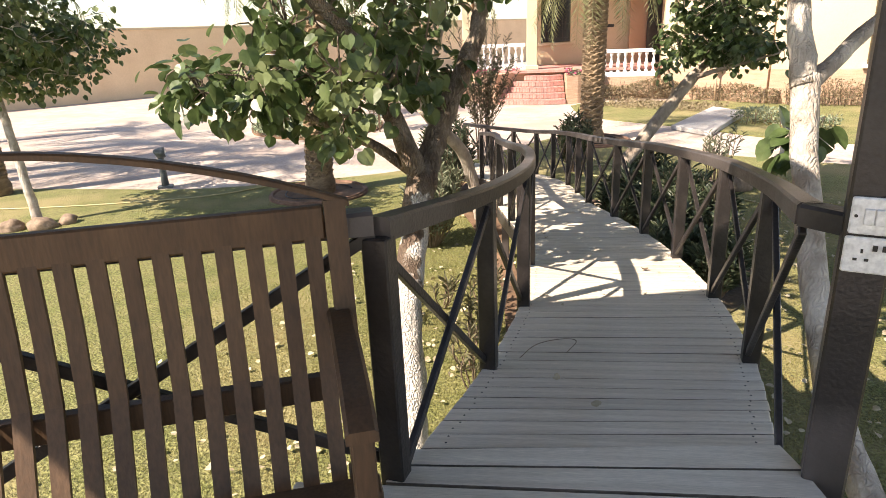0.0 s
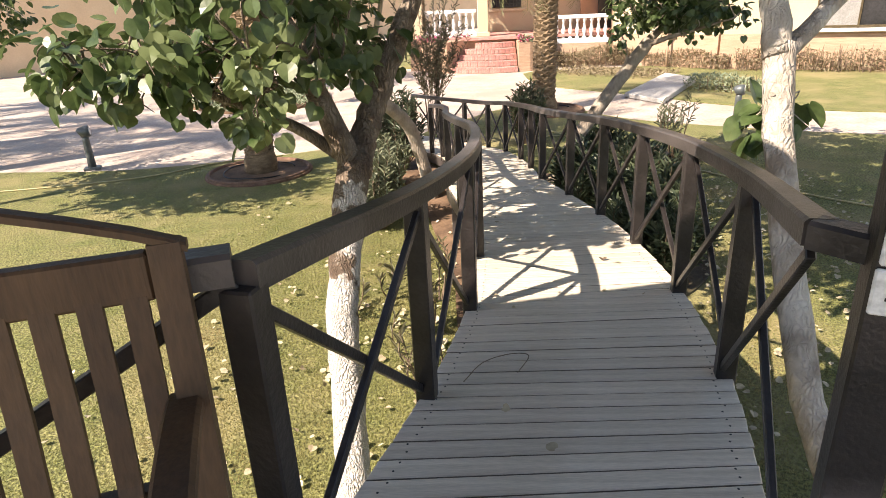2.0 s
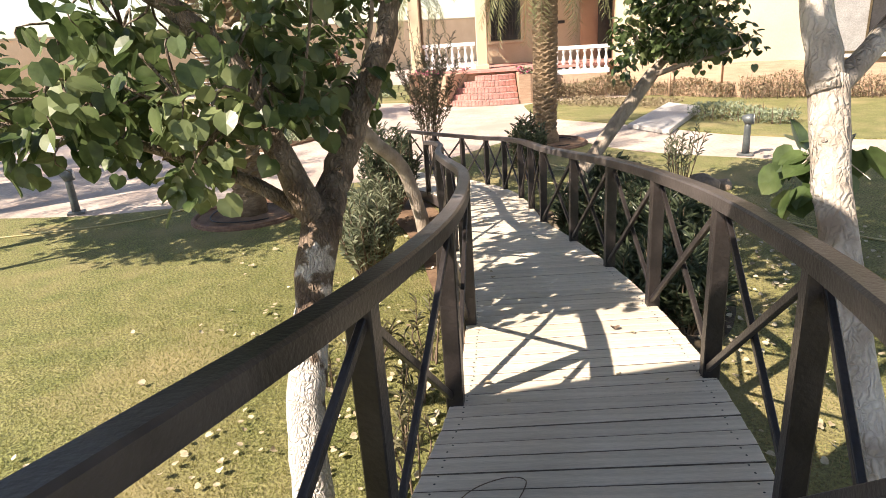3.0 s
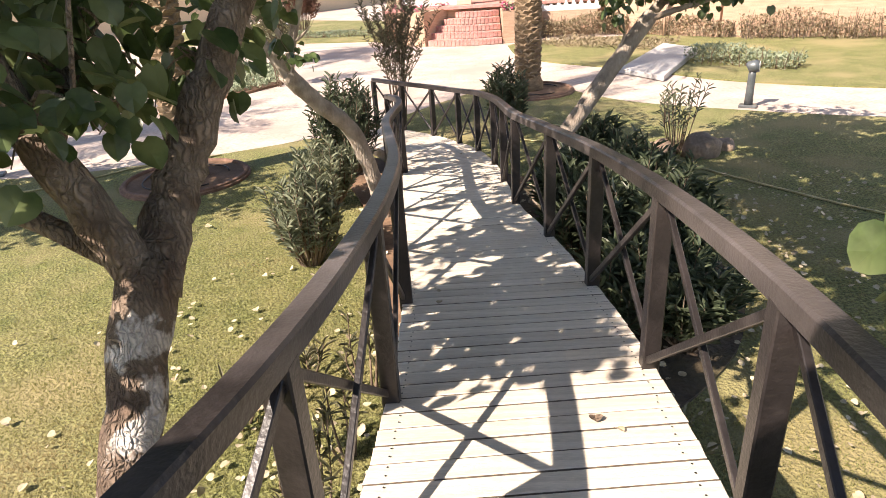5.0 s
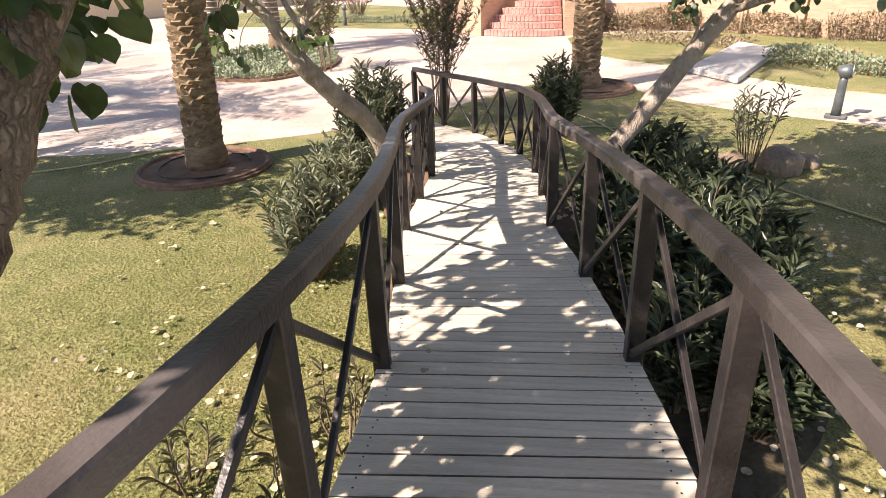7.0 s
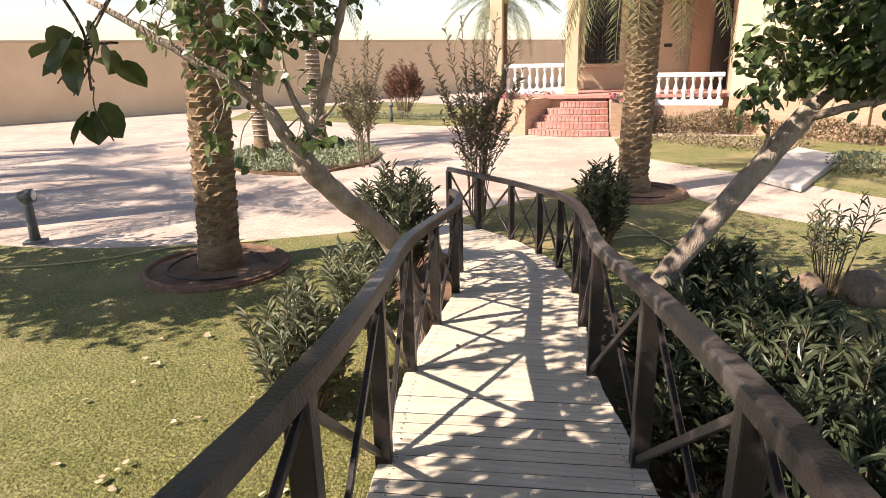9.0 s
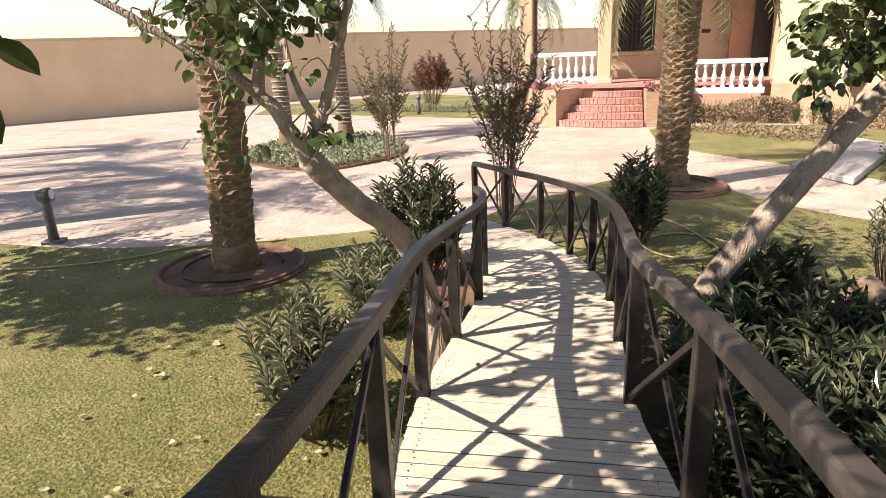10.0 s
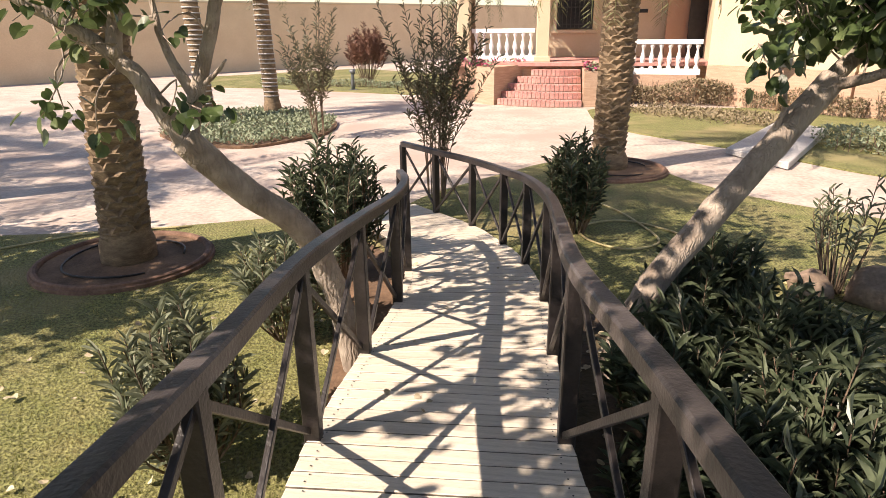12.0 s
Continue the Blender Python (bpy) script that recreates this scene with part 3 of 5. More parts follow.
def tree(label, trunk, radii, limbs, clouds, seed, bark, per=15, clump_r=0.2, upper=None, size=(0.07, 0.115)):
    """A trunk, limbs given as (points, r0, r1), and leaf clumps in ellipsoids (centre, radii, clumps)."""
    rng = random.Random(seed)
    root = new("tree")
    root.location = Vector(trunk[0])
    tagged(root, label, "tree")
    inv = Matrix.Translation(-Vector(trunk[0]))

    def rel(pts):
        return [inv @ Vector(p) for p in pts]

    bm = bmesh.new()
    P = smooth_path(rel(trunk), 6)
    R = list(np.interp(np.linspace(0, 1, len(P)), np.linspace(0, 1, len(radii)), radii))
    P = [p + Vector((rng.uniform(-1, 1), rng.uniform(-1, 1), 0)) * 0.006 for p in P]
    bm_tube(bm, P, R, 14, 0, 0.06, rng)
    obj("trunk", bm, bark, root)
    bm = bmesh.new()
    knots = []
    for pts, r0, r1 in limbs:
        P = smooth_path(rel(pts), 6)
        P = [p + Vector((rng.uniform(-1, 1), rng.uniform(-1, 1), rng.uniform(-1, 1))) * r0 * 0.12 for p in P]
        bm_tube(bm, P, list(np.linspace(r0, r1, len(P))), 10, 0, 0.06, rng)
        knots += P[2:]
    cl = Cloud()
    for c, r, n, *own in clouds:
        cr, num = own or (clump_r, per)
        c = inv @ Vector(c)
        for _ in range(n):
            d = Vector((rng.gauss(0, 1), rng.gauss(0, 1), rng.gauss(0, 1))).normalized() * rng.random() ** 0.45
            q = c + Vector((d.x * r[0], d.y * r[1], d.z * r[2]))
            near = min(knots, key=lambda k: (k - q).length + rng.random() * 0.2)
            midp = (near + q) / 2 + Vector((rng.uniform(-0.1, 0.1), rng.uniform(-0.1, 0.1), rng.uniform(-0.02, 0.14)))
            tw = smooth_path([near, midp, q, q + Vector((rng.uniform(-0.1, 0.1), rng.uniform(-0.1, 0.1), -0.08))], 3)
            bm_tube(bm, tw, list(np.linspace(min(0.009, cr * 0.045), 0.002, len(tw))), 5, 0, cap=False)
            if rng.random() < 0.25:
                knots.append(q)
            heart_clump(cl, q, cr * rng.uniform(0.7, 1.25), int(num * rng.uniform(0.6, 1.4)), rng, *size)
    obj("limbs", bm, upper or bark, root)
    lf = cl.make("foliage", M_LEAF, root)
    tagged(lf, "glossy heart-shaped green leaves", kind="stuff")
    return root


def oleander(label, at, h, spread, stems, seed, leaves=26, mat=None, lean=0.0, bare=0.25, long=0.13, crown=False):
    rng = random.Random(seed)
    root = new("oleander_bush")
    root.location = Vector(at)
    tagged(root, label, "bush")
    bm, cl = bmesh.new(), Cloud()
    for _ in range(stems):
        a = rng.uniform(0, 2 * math.pi)
        rad = spread * rng.random() ** 0.6
        top = Vector((rad * math.cos(a) + lean, rad * math.sin(a), h * rng.uniform(0.62, 1.0) * (1 - 0.25 * rad / max(spread, 0.01))))
        b = Vector((0.12 * math.cos(a), 0.12 * math.sin(a), -0.03)) * min(1, spread * 2)
        midp = b.lerp(top, 0.5) + Vector((math.cos(a), math.sin(a), 0)) * rng.uniform(-0.03, 0.10)
        if crown:
            midp = b.lerp(top, 0.45) - Vector((top.x, top.y, 0)) * 0.22
        pts = smooth_path([b, midp, top], 6)
        if crown:
            for k in range(3):
                f = rng.uniform(0.4, 0.75)
                q = pts[int(f * (len(pts) - 1))]
                a2 = rng.uniform(0, 2 * math.pi)
                tip2 = q + Vector((math.cos(a2) * 0.34, math.sin(a2) * 0.34, rng.uniform(0.35, 0.7)))
                tw = smooth_path([q, q.lerp(tip2, 0.5) + Vector((math.cos(a2), math.sin(a2), 0)) * 0.04, tip2], 3)
                bm_tube(bm, tw, list(np.linspace(0.006, 0.002, len(tw))), 4, 0, cap=False)
                for _ in range(leaves // 3):
                    f2 = rng.uniform(0.25, 1.0) * (len(tw) - 1.001)
                    p2 = tw[int(f2)].lerp(tw[int(f2) + 1], f2 % 1)
                    b2 = rng.uniform(0, 2 * math.pi)
                    t2 = Vector((math.cos(b2), math.sin(b2), rng.uniform(0.2, 1.2)))
                    cl.add(LANCE, LANCE_F, leaf_m(p2, t2, rng, long * rng.uniform(0.7, 1.15), 0.19))
        bm_tube(bm, pts, list(np.linspace(0.010, 0.003, len(pts))), 5, 0, cap=False)
        n = len(pts) - 1
        for k in range(leaves):
            t = bare + (1 - bare) * (k / leaves) ** 0.8
            f = t * n
            i = min(int(f), n - 1)
            p = pts[i].lerp(pts[i + 1], f - i)
            ax = (pts[i + 1] - pts[i]).normalized()
            b2 = rng.uniform(0, 2 * math.pi)
            side = Vector((math.cos(b2), math.sin(b2), 0))
            tip = side * rng.uniform(0.5, 1.0) + ax * rng.uniform(0.25, 1.1)
            cl.add(LANCE, LANCE_F, leaf_m(p, tip, rng, long * rng.uniform(0.7, 1.15), 0.17, side * 0.2 + Vector((0, 0, 1))))
    tagged(obj("stems", bm, M_BARK, root), kind="stuff")
    tagged(cl.make("foliage", mat or M_OLEA, root), "narrow grey-green leaves", kind="stuff")
    return root


def frond_mesh(name, length, droop, seed, leaf=0.34):
    rng = random.Random(seed)
    cl = Cloud()
    pts = []
    for k in range(25):
        t = k / 24
        pts.append(Vector((length * (t - 0.10 * t * t), 0, length * (0.42 * t - droop * t * t))))
    for k in range(2, 25):
        p = pts[k]
        ax = (pts[k] - pts[k - 1]).normalized()
        for s in (-1, 1):
            for j in range(3):
                q = p - ax * length / 24 * j / 3
                L = leaf * (0.45 + 0.9 * math.sin(math.pi * min(0.95, 0.12 + 0.8 * k / 24))) * rng.uniform(0.8, 1.1)
                tip = ax * rng.uniform(0.5, 0.9) + Vector((0, s, 0)) + Vector((0, 0, rng.uniform(-0.5, 0.25)))
                cl.add([(0, 0, 0), (-0.5, 0.4, 0), (0, 1, -0.12), (0.5, 0.4, 0)], [(0, 3, 2, 1)], leaf_m(q, tip, rng, L, 0.055))
    bmf = bmesh.new()
    bm_tube(bmf, pts, list(np.linspace(0.022, 0.004, 25)), 5, 0)
    me = bpy.data.meshes.new(name + "_rib")
    bmf.to_mesh(me)
    k = len(cl.v)
    for v in me.vertices:
        cl.v.append(v.co.copy())
    for p in me.polygons:
        cl.f.append(tuple(i + k for i in p.vertices))
    bmf.free()
    out = bpy.data.meshes.new(name)
    out.from_pydata([tuple(p) for p in cl.v], [], cl.f)
    out.materials.append(M_FROND)
    return out


FRONDS = [frond_mesh("frond", 2.5, 0.62, 1), frond_mesh("frond", 2.3, 0.95, 2), frond_mesh("frond", 2.1, 0.30, 3)]


def palm(label, at, h, r, seed, fronds=24, lean=(0, 0), boots=True, spread=1.0):
    rng = random.Random(seed)
    root = new("date_palm")
    root.location = Vector(at)
    tagged(root, label, "palm")
    bm = bmesh.new()
    n = 24
    axis = [Vector((lean[0] * (k / n), lean[1] * (k / n), h * k / n - 0.03)) for k in range(n + 1)]
    rad = [r * (1.12 if k < 2 else 0.92 if not boots else 0.82) * (1 - 0.10 * k / n) for k in range(n + 1)]
    bm_tube(bm, axis, rad, 14, 0, 0.03, rng)
    if boots:
        z, turn = 0.05, 0.0
        while z < h:
            k = 6
            for j in range(k):
                a = turn + 2 * math.pi * j / k + rng.uniform(-0.08, 0.08)
                t = z / h
                c = Vector((lean[0] * t, lean[1] * t, z + rng.uniform(-0.02, 0.02)))
                m = Matrix.Translation(c) @ Matrix.Rotation(a, 4, 'Z') @ Matrix.Translation((r * 0.80, 0, 0.05)) @ Matrix.Rotation(rng.uniform(0.12, 0.42), 4, 'Y')
                w, ht, th = 0.92 * 2 * math.pi * r / k * rng.uniform(0.85, 1.15), 0.062 * rng.uniform(0.7, 1.3), 0.05
                top = [(-th / 2, -w * 0.32, ht), (th * 0.7, -w * 0.26, ht), (th * 0.7, w * 0.26, ht), (-th / 2, w * 0.32, ht)]
                low = [(-th / 2, -w * 0.6, -0.04), (th * 0.2, -w * 0.5, -0.04), (th * 0.2, w * 0.5, -0.04), (-th / 2, w * 0.6, -0.04)]
                tv = [bm.verts.new(m @ Vector(q)) for q in top]
                lv = [bm.verts.new(m @ Vector(q)) for q in low]
                bm.faces.new(tv)
                for e in range(4):
                    bm.faces.new((lv[e], lv[(e + 1) % 4], tv[(e + 1) % 4], tv[e]))
            z += 0.066
            turn += 0.52
    else:
        z = 0.5
        while z < h:
            t = z / h
            bm_tube(bm, [Vector((lean[0] * t, lean[1] * t, z)), Vector((lean[0] * t, lean[1] * t, z + 0.03))], [r * 0.99, r * 0.97], 14, 1)
            z += rng.uniform(0.09, 0.16)
    obj("trunk", bm, [M_PALM, M_SLAB], root)
    for k in range(fronds):
        me = FRONDS[k % 3]
        o = new("frond", me)
        o.parent = root
        a = k * 2.4 + rng.uniform(-0.2, 0.2)
        tilt = [0.05, 0.35, -0.45][k % 3] + rng.uniform(-0.2, 0.2)
        o.matrix_basis = Matrix.Translation((lean[0], lean[1], h - 0.05)) @ Matrix.Rotation(a, 4, 'Z') @ Matrix.Rotation(tilt, 4, 'Y') @ Matrix.Diagonal((spread, spread, spread, 1))
    return root


# ---- trees beside the bridge ----
# the highest crown clumps lie out of view, added to shade deck and lawn
tree("leafy tree with a pale whitewashed trunk beside the railing", [(-0.64, 3.12, -0.05), (-0.67, 3.40, 0.5), (-0.71, 3.69, 1.0), (-0.70, 4.00, 1.45), (-0.65, 4.25, 1.88)], [0.115, 0.098, 0.094, 0.096, 0.11],
     [([(-0.65, 4.20, 1.80), (-0.82, 4.16, 2.3), (-1.0, 4.12, 2.75), (-1.35, 3.95, 3.15), (-1.7, 3.9, 3.6)], 0.080, 0.03),
      ([(-0.65, 4.20, 1.78), (-0.59, 4.36, 2.02), (-0.46, 4.48, 2.32), (-0.33, 4.60, 2.62), (-0.20, 4.9, 3.2), (-0.4, 5.3, 4.0)], 0.100, 0.04),
      ([(-0.66, 4.22, 1.85), (-1.0, 4.18, 2.1), (-1.5, 4.05, 2.35), (-1.95, 3.8, 2.5)], 0.045, 0.015),
      ([(-0.82, 4.16, 2.3), (-0.88, 4.7, 2.7), (-1.0, 5.4, 3.2), (-1.3, 6.2, 3.8)], 0.045, 0.015),
      ([(-0.86, 5.25, 3.1), (-0.62, 5.55, 2.9), (-0.46, 5.60, 2.68), (-0.42, 5.56, 2.51)], 0.005, 0.003)],
     [((-1.38, 3.95, 2.55), (0.90, 0.66, 0.40), 62), ((-0.84, 4.5, 2.60), (0.45, 0.5, 0.40), 18), ((-1.1, 4.7, 3.35), (1.2, 1.1, 0.45), 60), ((-1.0, 5.3, 3.8), (1.2, 1.2, 0.55), 50),
      ((-1.75, 6.3, 4.0), (0.9, 1.4, 0.4), 45), ((-1.1, 7.6, 4.5), (1.2, 1.3, 0.35), 45), ((-1.48, 3.35, 3.9), (0.5, 0.42, 0.28), 34), ((-0.44, 5.58, 2.60), (0.03, 0.03, 0.06), 3, 0.08, 4), ((-0.42, 5.56, 2.48), (0.015, 0.015, 0.02), 1, 0.03, 3)],
     11, M_WASHED, 13, 0.19, upper=M_TRUNK)
tree("pale-barked tree with forked limbs behind the railing", [(1.77, 1.80, -0.05), (1.68, 2.35, 0.5), (1.57, 2.85, 1.0), (1.51, 3.33, 2.0), (1.53, 3.55, 2.5)], [0.095, 0.080, 0.072, 0.067, 0.072],
     [([(1.52, 3.52, 2.45), (1.50, 3.7, 2.9), (1.55, 4.1, 3.4), (1.7, 5.2, 4.0)], 0.070, 0.03),
      ([(1.52, 3.52, 2.42), (1.85, 3.72, 2.68), (2.3, 3.95, 3.0), (2.9, 4.4, 3.5)], 0.050, 0.02),
      ([(1.55, 4.1, 3.4), (1.2, 5.0, 3.9), (0.9, 6.2, 4.4), (0.4, 7.4, 4.7)], 0.04, 0.015),
      ([(1.47, 3.40, 2.30), (1.46, 3.45, 2.24), (1.50, 3.60, 2.15)], 0.010, 0.004)],
     [((2.0, 4.6, 4.2), (1.8, 2.2, 0.45), 150), ((0.9, 5.2, 4.5), (1.5, 2.4, 0.40), 170), ((2.5, 7.2, 4.6), (1.7, 1.9, 0.40), 175), ((3.0, 5.6, 4.7), (1.4, 1.6, 0.40), 90), ((1.2, 2.5, 4.9), (1.3, 1.3, 0.35), 90), ((1.6, 3.4, 5.0), (1.6, 1.8, 0.35), 165), ((0.2, 3.4, 4.8), (1.5, 1.5, 0.4), 80), ((0.2, 7.0, 4.8), (1.5, 1.9, 0.4), 150), ((1.53, 3.56, 2.14), (0.10, 0.14, 0.10), 7, 0.12, 5)],
     12, M_PALE, 17, 0.27, size=(0.09, 0.14))
tree("leaning tree with a forked grey-brown trunk", [(-0.50, 9.28, -0.05), (-0.62, 9.28, 0.6), (-0.78, 9.13, 1.15), (-1.05, 8.85, 1.52), (-1.26, 8.65, 1.85)], [0.105, 0.09, 0.088, 0.085, 0.09],
     [([(-1.24, 8.67, 1.80), (-1.38, 8.63, 2.06), (-1.57, 8.62, 2.30), (-1.95, 8.4, 2.62), (-2.5, 8.2, 3.0)], 0.065, 0.02),
      ([(-1.24, 8.67, 1.80), (-1.20, 8.75, 2.05), (-1.10, 8.80, 2.38), (-0.95, 8.9, 2.95), (-0.9, 9.1, 3.5)], 0.055, 0.02),
      ([(-1.57, 8.62, 2.28), (-1.54, 8.65, 2.55), (-1.46, 8.7, 3.0), (-1.4, 8.7, 3.5)], 0.048, 0.015),
      ([(-1.20, 8.75, 2.06), (-1.38, 8.8, 2.36), (-1.48, 8.9, 2.8)], 0.035, 0.01),
      ([(-1.17, 8.77, 2.12), (-1.05, 8.75, 2.20), (-0.97, 8.72, 2.27)], 0.018, 0.006)],
     [((-1.6, 8.6, 2.62), (0.85, 0.5, 0.38), 17), ((-1.7, 8.7, 2.95), (1.0, 0.6, 0.25), 30), ((-1.3, 8.8, 3.5), (1.1, 1.2, 0.45), 75), ((-0.6, 10.4, 4.1), (1.4, 1.6, 0.45), 110, 0.2, 13), ((-2.3, 8.7, 4.0), (0.9, 1.1, 0.4), 60, 0.2, 13), ((-0.9, 9.4, 4.4), (1.0, 1.0, 0.3), 45, 0.2, 13), ((-1.75, 8.5, 2.0), (0.22, 0.22, 0.22), 3), ((-1.15, 8.7, 2.0), (0.2, 0.2, 0.2), 3)],
     13, M_LEANING, 9, 0.16, size=(0.055, 0.095))
tree("strongly leaning tree with a dense leafy crown", [(1.28, 9.45, -0.05), (1.42, 9.5, 0.4), (1.63, 9.6, 0.8), (2.15, 9.85, 1.42), (2.70, 10.12, 2.05)], [0.11, 0.10, 0.095, 0.095, 0.09],
     [([(2.66, 10.1, 2.0), (3.0, 10.4, 2.3), (3.3, 10.6, 2.7), (3.6, 10.8, 3.2)], 0.07, 0.02),
      ([(2.66, 10.1, 2.0), (2.9, 9.9, 2.1), (3.2, 9.7, 2.2), (3.7, 9.6, 2.35)], 0.045, 0.012),
      ([(3.3, 10.6, 2.7), (2.9, 9.8, 3.4), (2.3, 8.9, 3.9)], 0.04, 0.012),
      ([(2.3, 9.95, 1.62), (2.35, 9.9, 1.9), (2.25, 9.8, 2.15)], 0.022, 0.008)],
     [((3.15, 10.5, 2.62), (0.95, 0.8, 0.42), 95), ((3.4, 10.0, 2.35), (0.6, 0.6, 0.22), 25), ((3.3, 10.6, 3.4), (1.2, 1.2, 0.5), 60), ((2.4, 8.9, 4.1), (1.4, 1.6, 0.4), 80), ((3.9, 9.2, 4.2), (1.2, 1.4, 0.4), 60), ((2.25, 9.85, 2.2), (0.15, 0.15, 0.12), 3)],
     14, M_LEANING, 15, 0.2)
tree("small round-crowned garden tree with a slim pale trunk", [(-8.0, 9.35, -0.05), (-8.05, 9.35, 0.7), (-8.15, 9.4, 1.5), (-8.3, 9.5, 2.2)], [0.085, 0.07, 0.065, 0.06],
     [([(-8.3, 9.5, 2.1), (-8.0, 9.5, 2.6), (-7.6, 9.6, 3.0)], 0.045, 0.015), ([(-8.3, 9.5, 2.1), (-8.6, 9.4, 2.6), (-9.0, 9.3, 3.0)], 0.045, 0.015), ([(-8.3, 9.5, 2.1), (-8.3, 9.8, 2.8), (-8.3, 10.2, 3.3)], 0.045, 0.015)],
     [((-7.9, 9.5, 2.95), (1.9, 1.4, 0.8), 190)], 15, M_PALE, 17, 0.27)
# unseen tree, added only to cast shade on the left lawn
tree("unseen round-crowned tree added to shade the lawn", [(-8.9, 7.2, -0.05), (-8.8, 7.25, 1.3), (-8.6, 7.4, 2.8)], [0.10, 0.085, 0.07],
     [([(-8.6, 7.4, 2.7), (-8.0, 7.7, 3.5), (-7.2, 7.9, 4.1)], 0.05, 0.015), ([(-8.6, 7.4, 2.7), (-8.9, 7.4, 3.5), (-9.2, 7.4, 4.1)], 0.05, 0.015)],
     [((-7.6, 7.8, 4.25), (2.1, 1.5, 0.5), 260)], 16, M_PALE, 20, 0.28)

# ---- palms ----
palm("date palm trunk of overlapping leaf bases in a brick ring", (-3.66, 11.24, 0.06), 5.6, 0.26, 21, 42, (0.32, 0.05), spread=1.2)
palm("date palm with drooping fronds in a brick ring", (1.93, 16.5, 0.06), 4.5, 0.30, 22, 32, (0.06, 0.0))
palm("slim palm trunk wound with pale cord in a planted bed", (-6.9, 22.9, 0.06), 5.0, 0.23, 23, 20, (-0.1, 0), boots=False)
palm("slim palm trunk wound with pale cord", (-7.9, 21.0, 0.06), 5.2, 0.23, 24, 20, (-0.2, 0.1), boots=False)
palm("date palm with hanging dry fronds beside the porch", (-2.0, 29.6, 0.06), 4.6, 0.28, 25, 24, (0, 0))
for px, py, ph in ((-14.5, 11.0, 5.5), (-16.6, 14.5, 6.0), (-18.6, 18.0, 5.5), (-13.6, 13.2, 6.0)):
    palm("tall date palm standing on the edge of the plaza", (px, py, 0.0), ph, 0.28, int(px * 10), 24, (0, 0), boots=False, spread=1.25)
palm("garden palm with dark drooping fronds", (-10.6, 11.5, 0.03), 5.4, 0.26, 26, 26, (0.2, 0), spread=1.25)

# ---- bushes ----
oleander("grey-green oleander bush beside the bridge", (-1.16, 8.10, 0.05), 1.12, 0.42, 62, 31, mat=M_OLEAG)
oleander("low oleander bush behind the railing", (-1.25, 9.75, 0.05), 0.95, 0.42, 50, 32, mat=M_OLEAG)
oleander("tall dark oleander bush by the bridge end", (-1.20, 11.0, 0.05), 1.52, 0.50, 85, 33, 34)
oleander("dark oleander bush beside the palm ring", (1.22, 12.8, 0.03), 1.30, 0.36, 62, 34, 36)
for k, (x, y, h, s) in enumerate(((1.65, 6.5, 0.80, 0.40), (2.1, 7.2, 0.95, 0.50), (1.55, 7.7, 0.95, 0.45), (2.3, 8.1, 1.05, 0.50), (1.55, 8.8, 0.90, 0.42), (2.05, 6.3, 0.75, 0.36), (2.3, 9.0, 0.95, 0.42), (2.0, 9.9, 1.0, 0.45))):
    tagged(oleander("oleander bush with long narrow leaves beside the railing", (x, y, 0.05), h, s, 56, 40 + k, 26, long=0.165), group="oleanders along the railing")
for k, (x, y) in enumerate(((1.42, 3.9), (1.48, 4.9), (-0.30, 4.3), (-0.28, 5.9), (-0.40, 4.75), (-0.33, 5.25), (-0.77, 6.05), (-1.10, 5.6))):
    oleander("sparse young oleander shoots by the bridge edge", (x, y, 0.04), 0.42 if x < -0.5 else 0.72, 0.20, 6, 60 + k, 11, bare=0.4, mat=M_OLEAR, long=0.11)
oleander("tall slender oleander tree behind the bridge end", (-0.74, 14.3, 0.0), 3.9, 0.98, 22, 70, 50, mat=M_OLEAR, bare=0.36, long=0.115, crown=True)
oleander("tall sparse oleander tree in the planted bed", (-4.25, 19.2, 0.03), 3.4, 0.85, 14, 71, 46, mat=M_OLEAR, bare=0.38, long=0.15, crown=True)
oleander("thin bare-stemmed shrub among rocks on the lawn", (3.55, 11.3, 0.03), 1.35, 0.36, 20, 72, 11, mat=M_OLEAG, bare=0.5)
oleander("round reddish shrub on a slim stem near the wall", (-6.6, 32.2, 0.03), 2.6, 0.95, 60, 73, 40, mat=M_REDLEAF, bare=0.55, long=0.22)


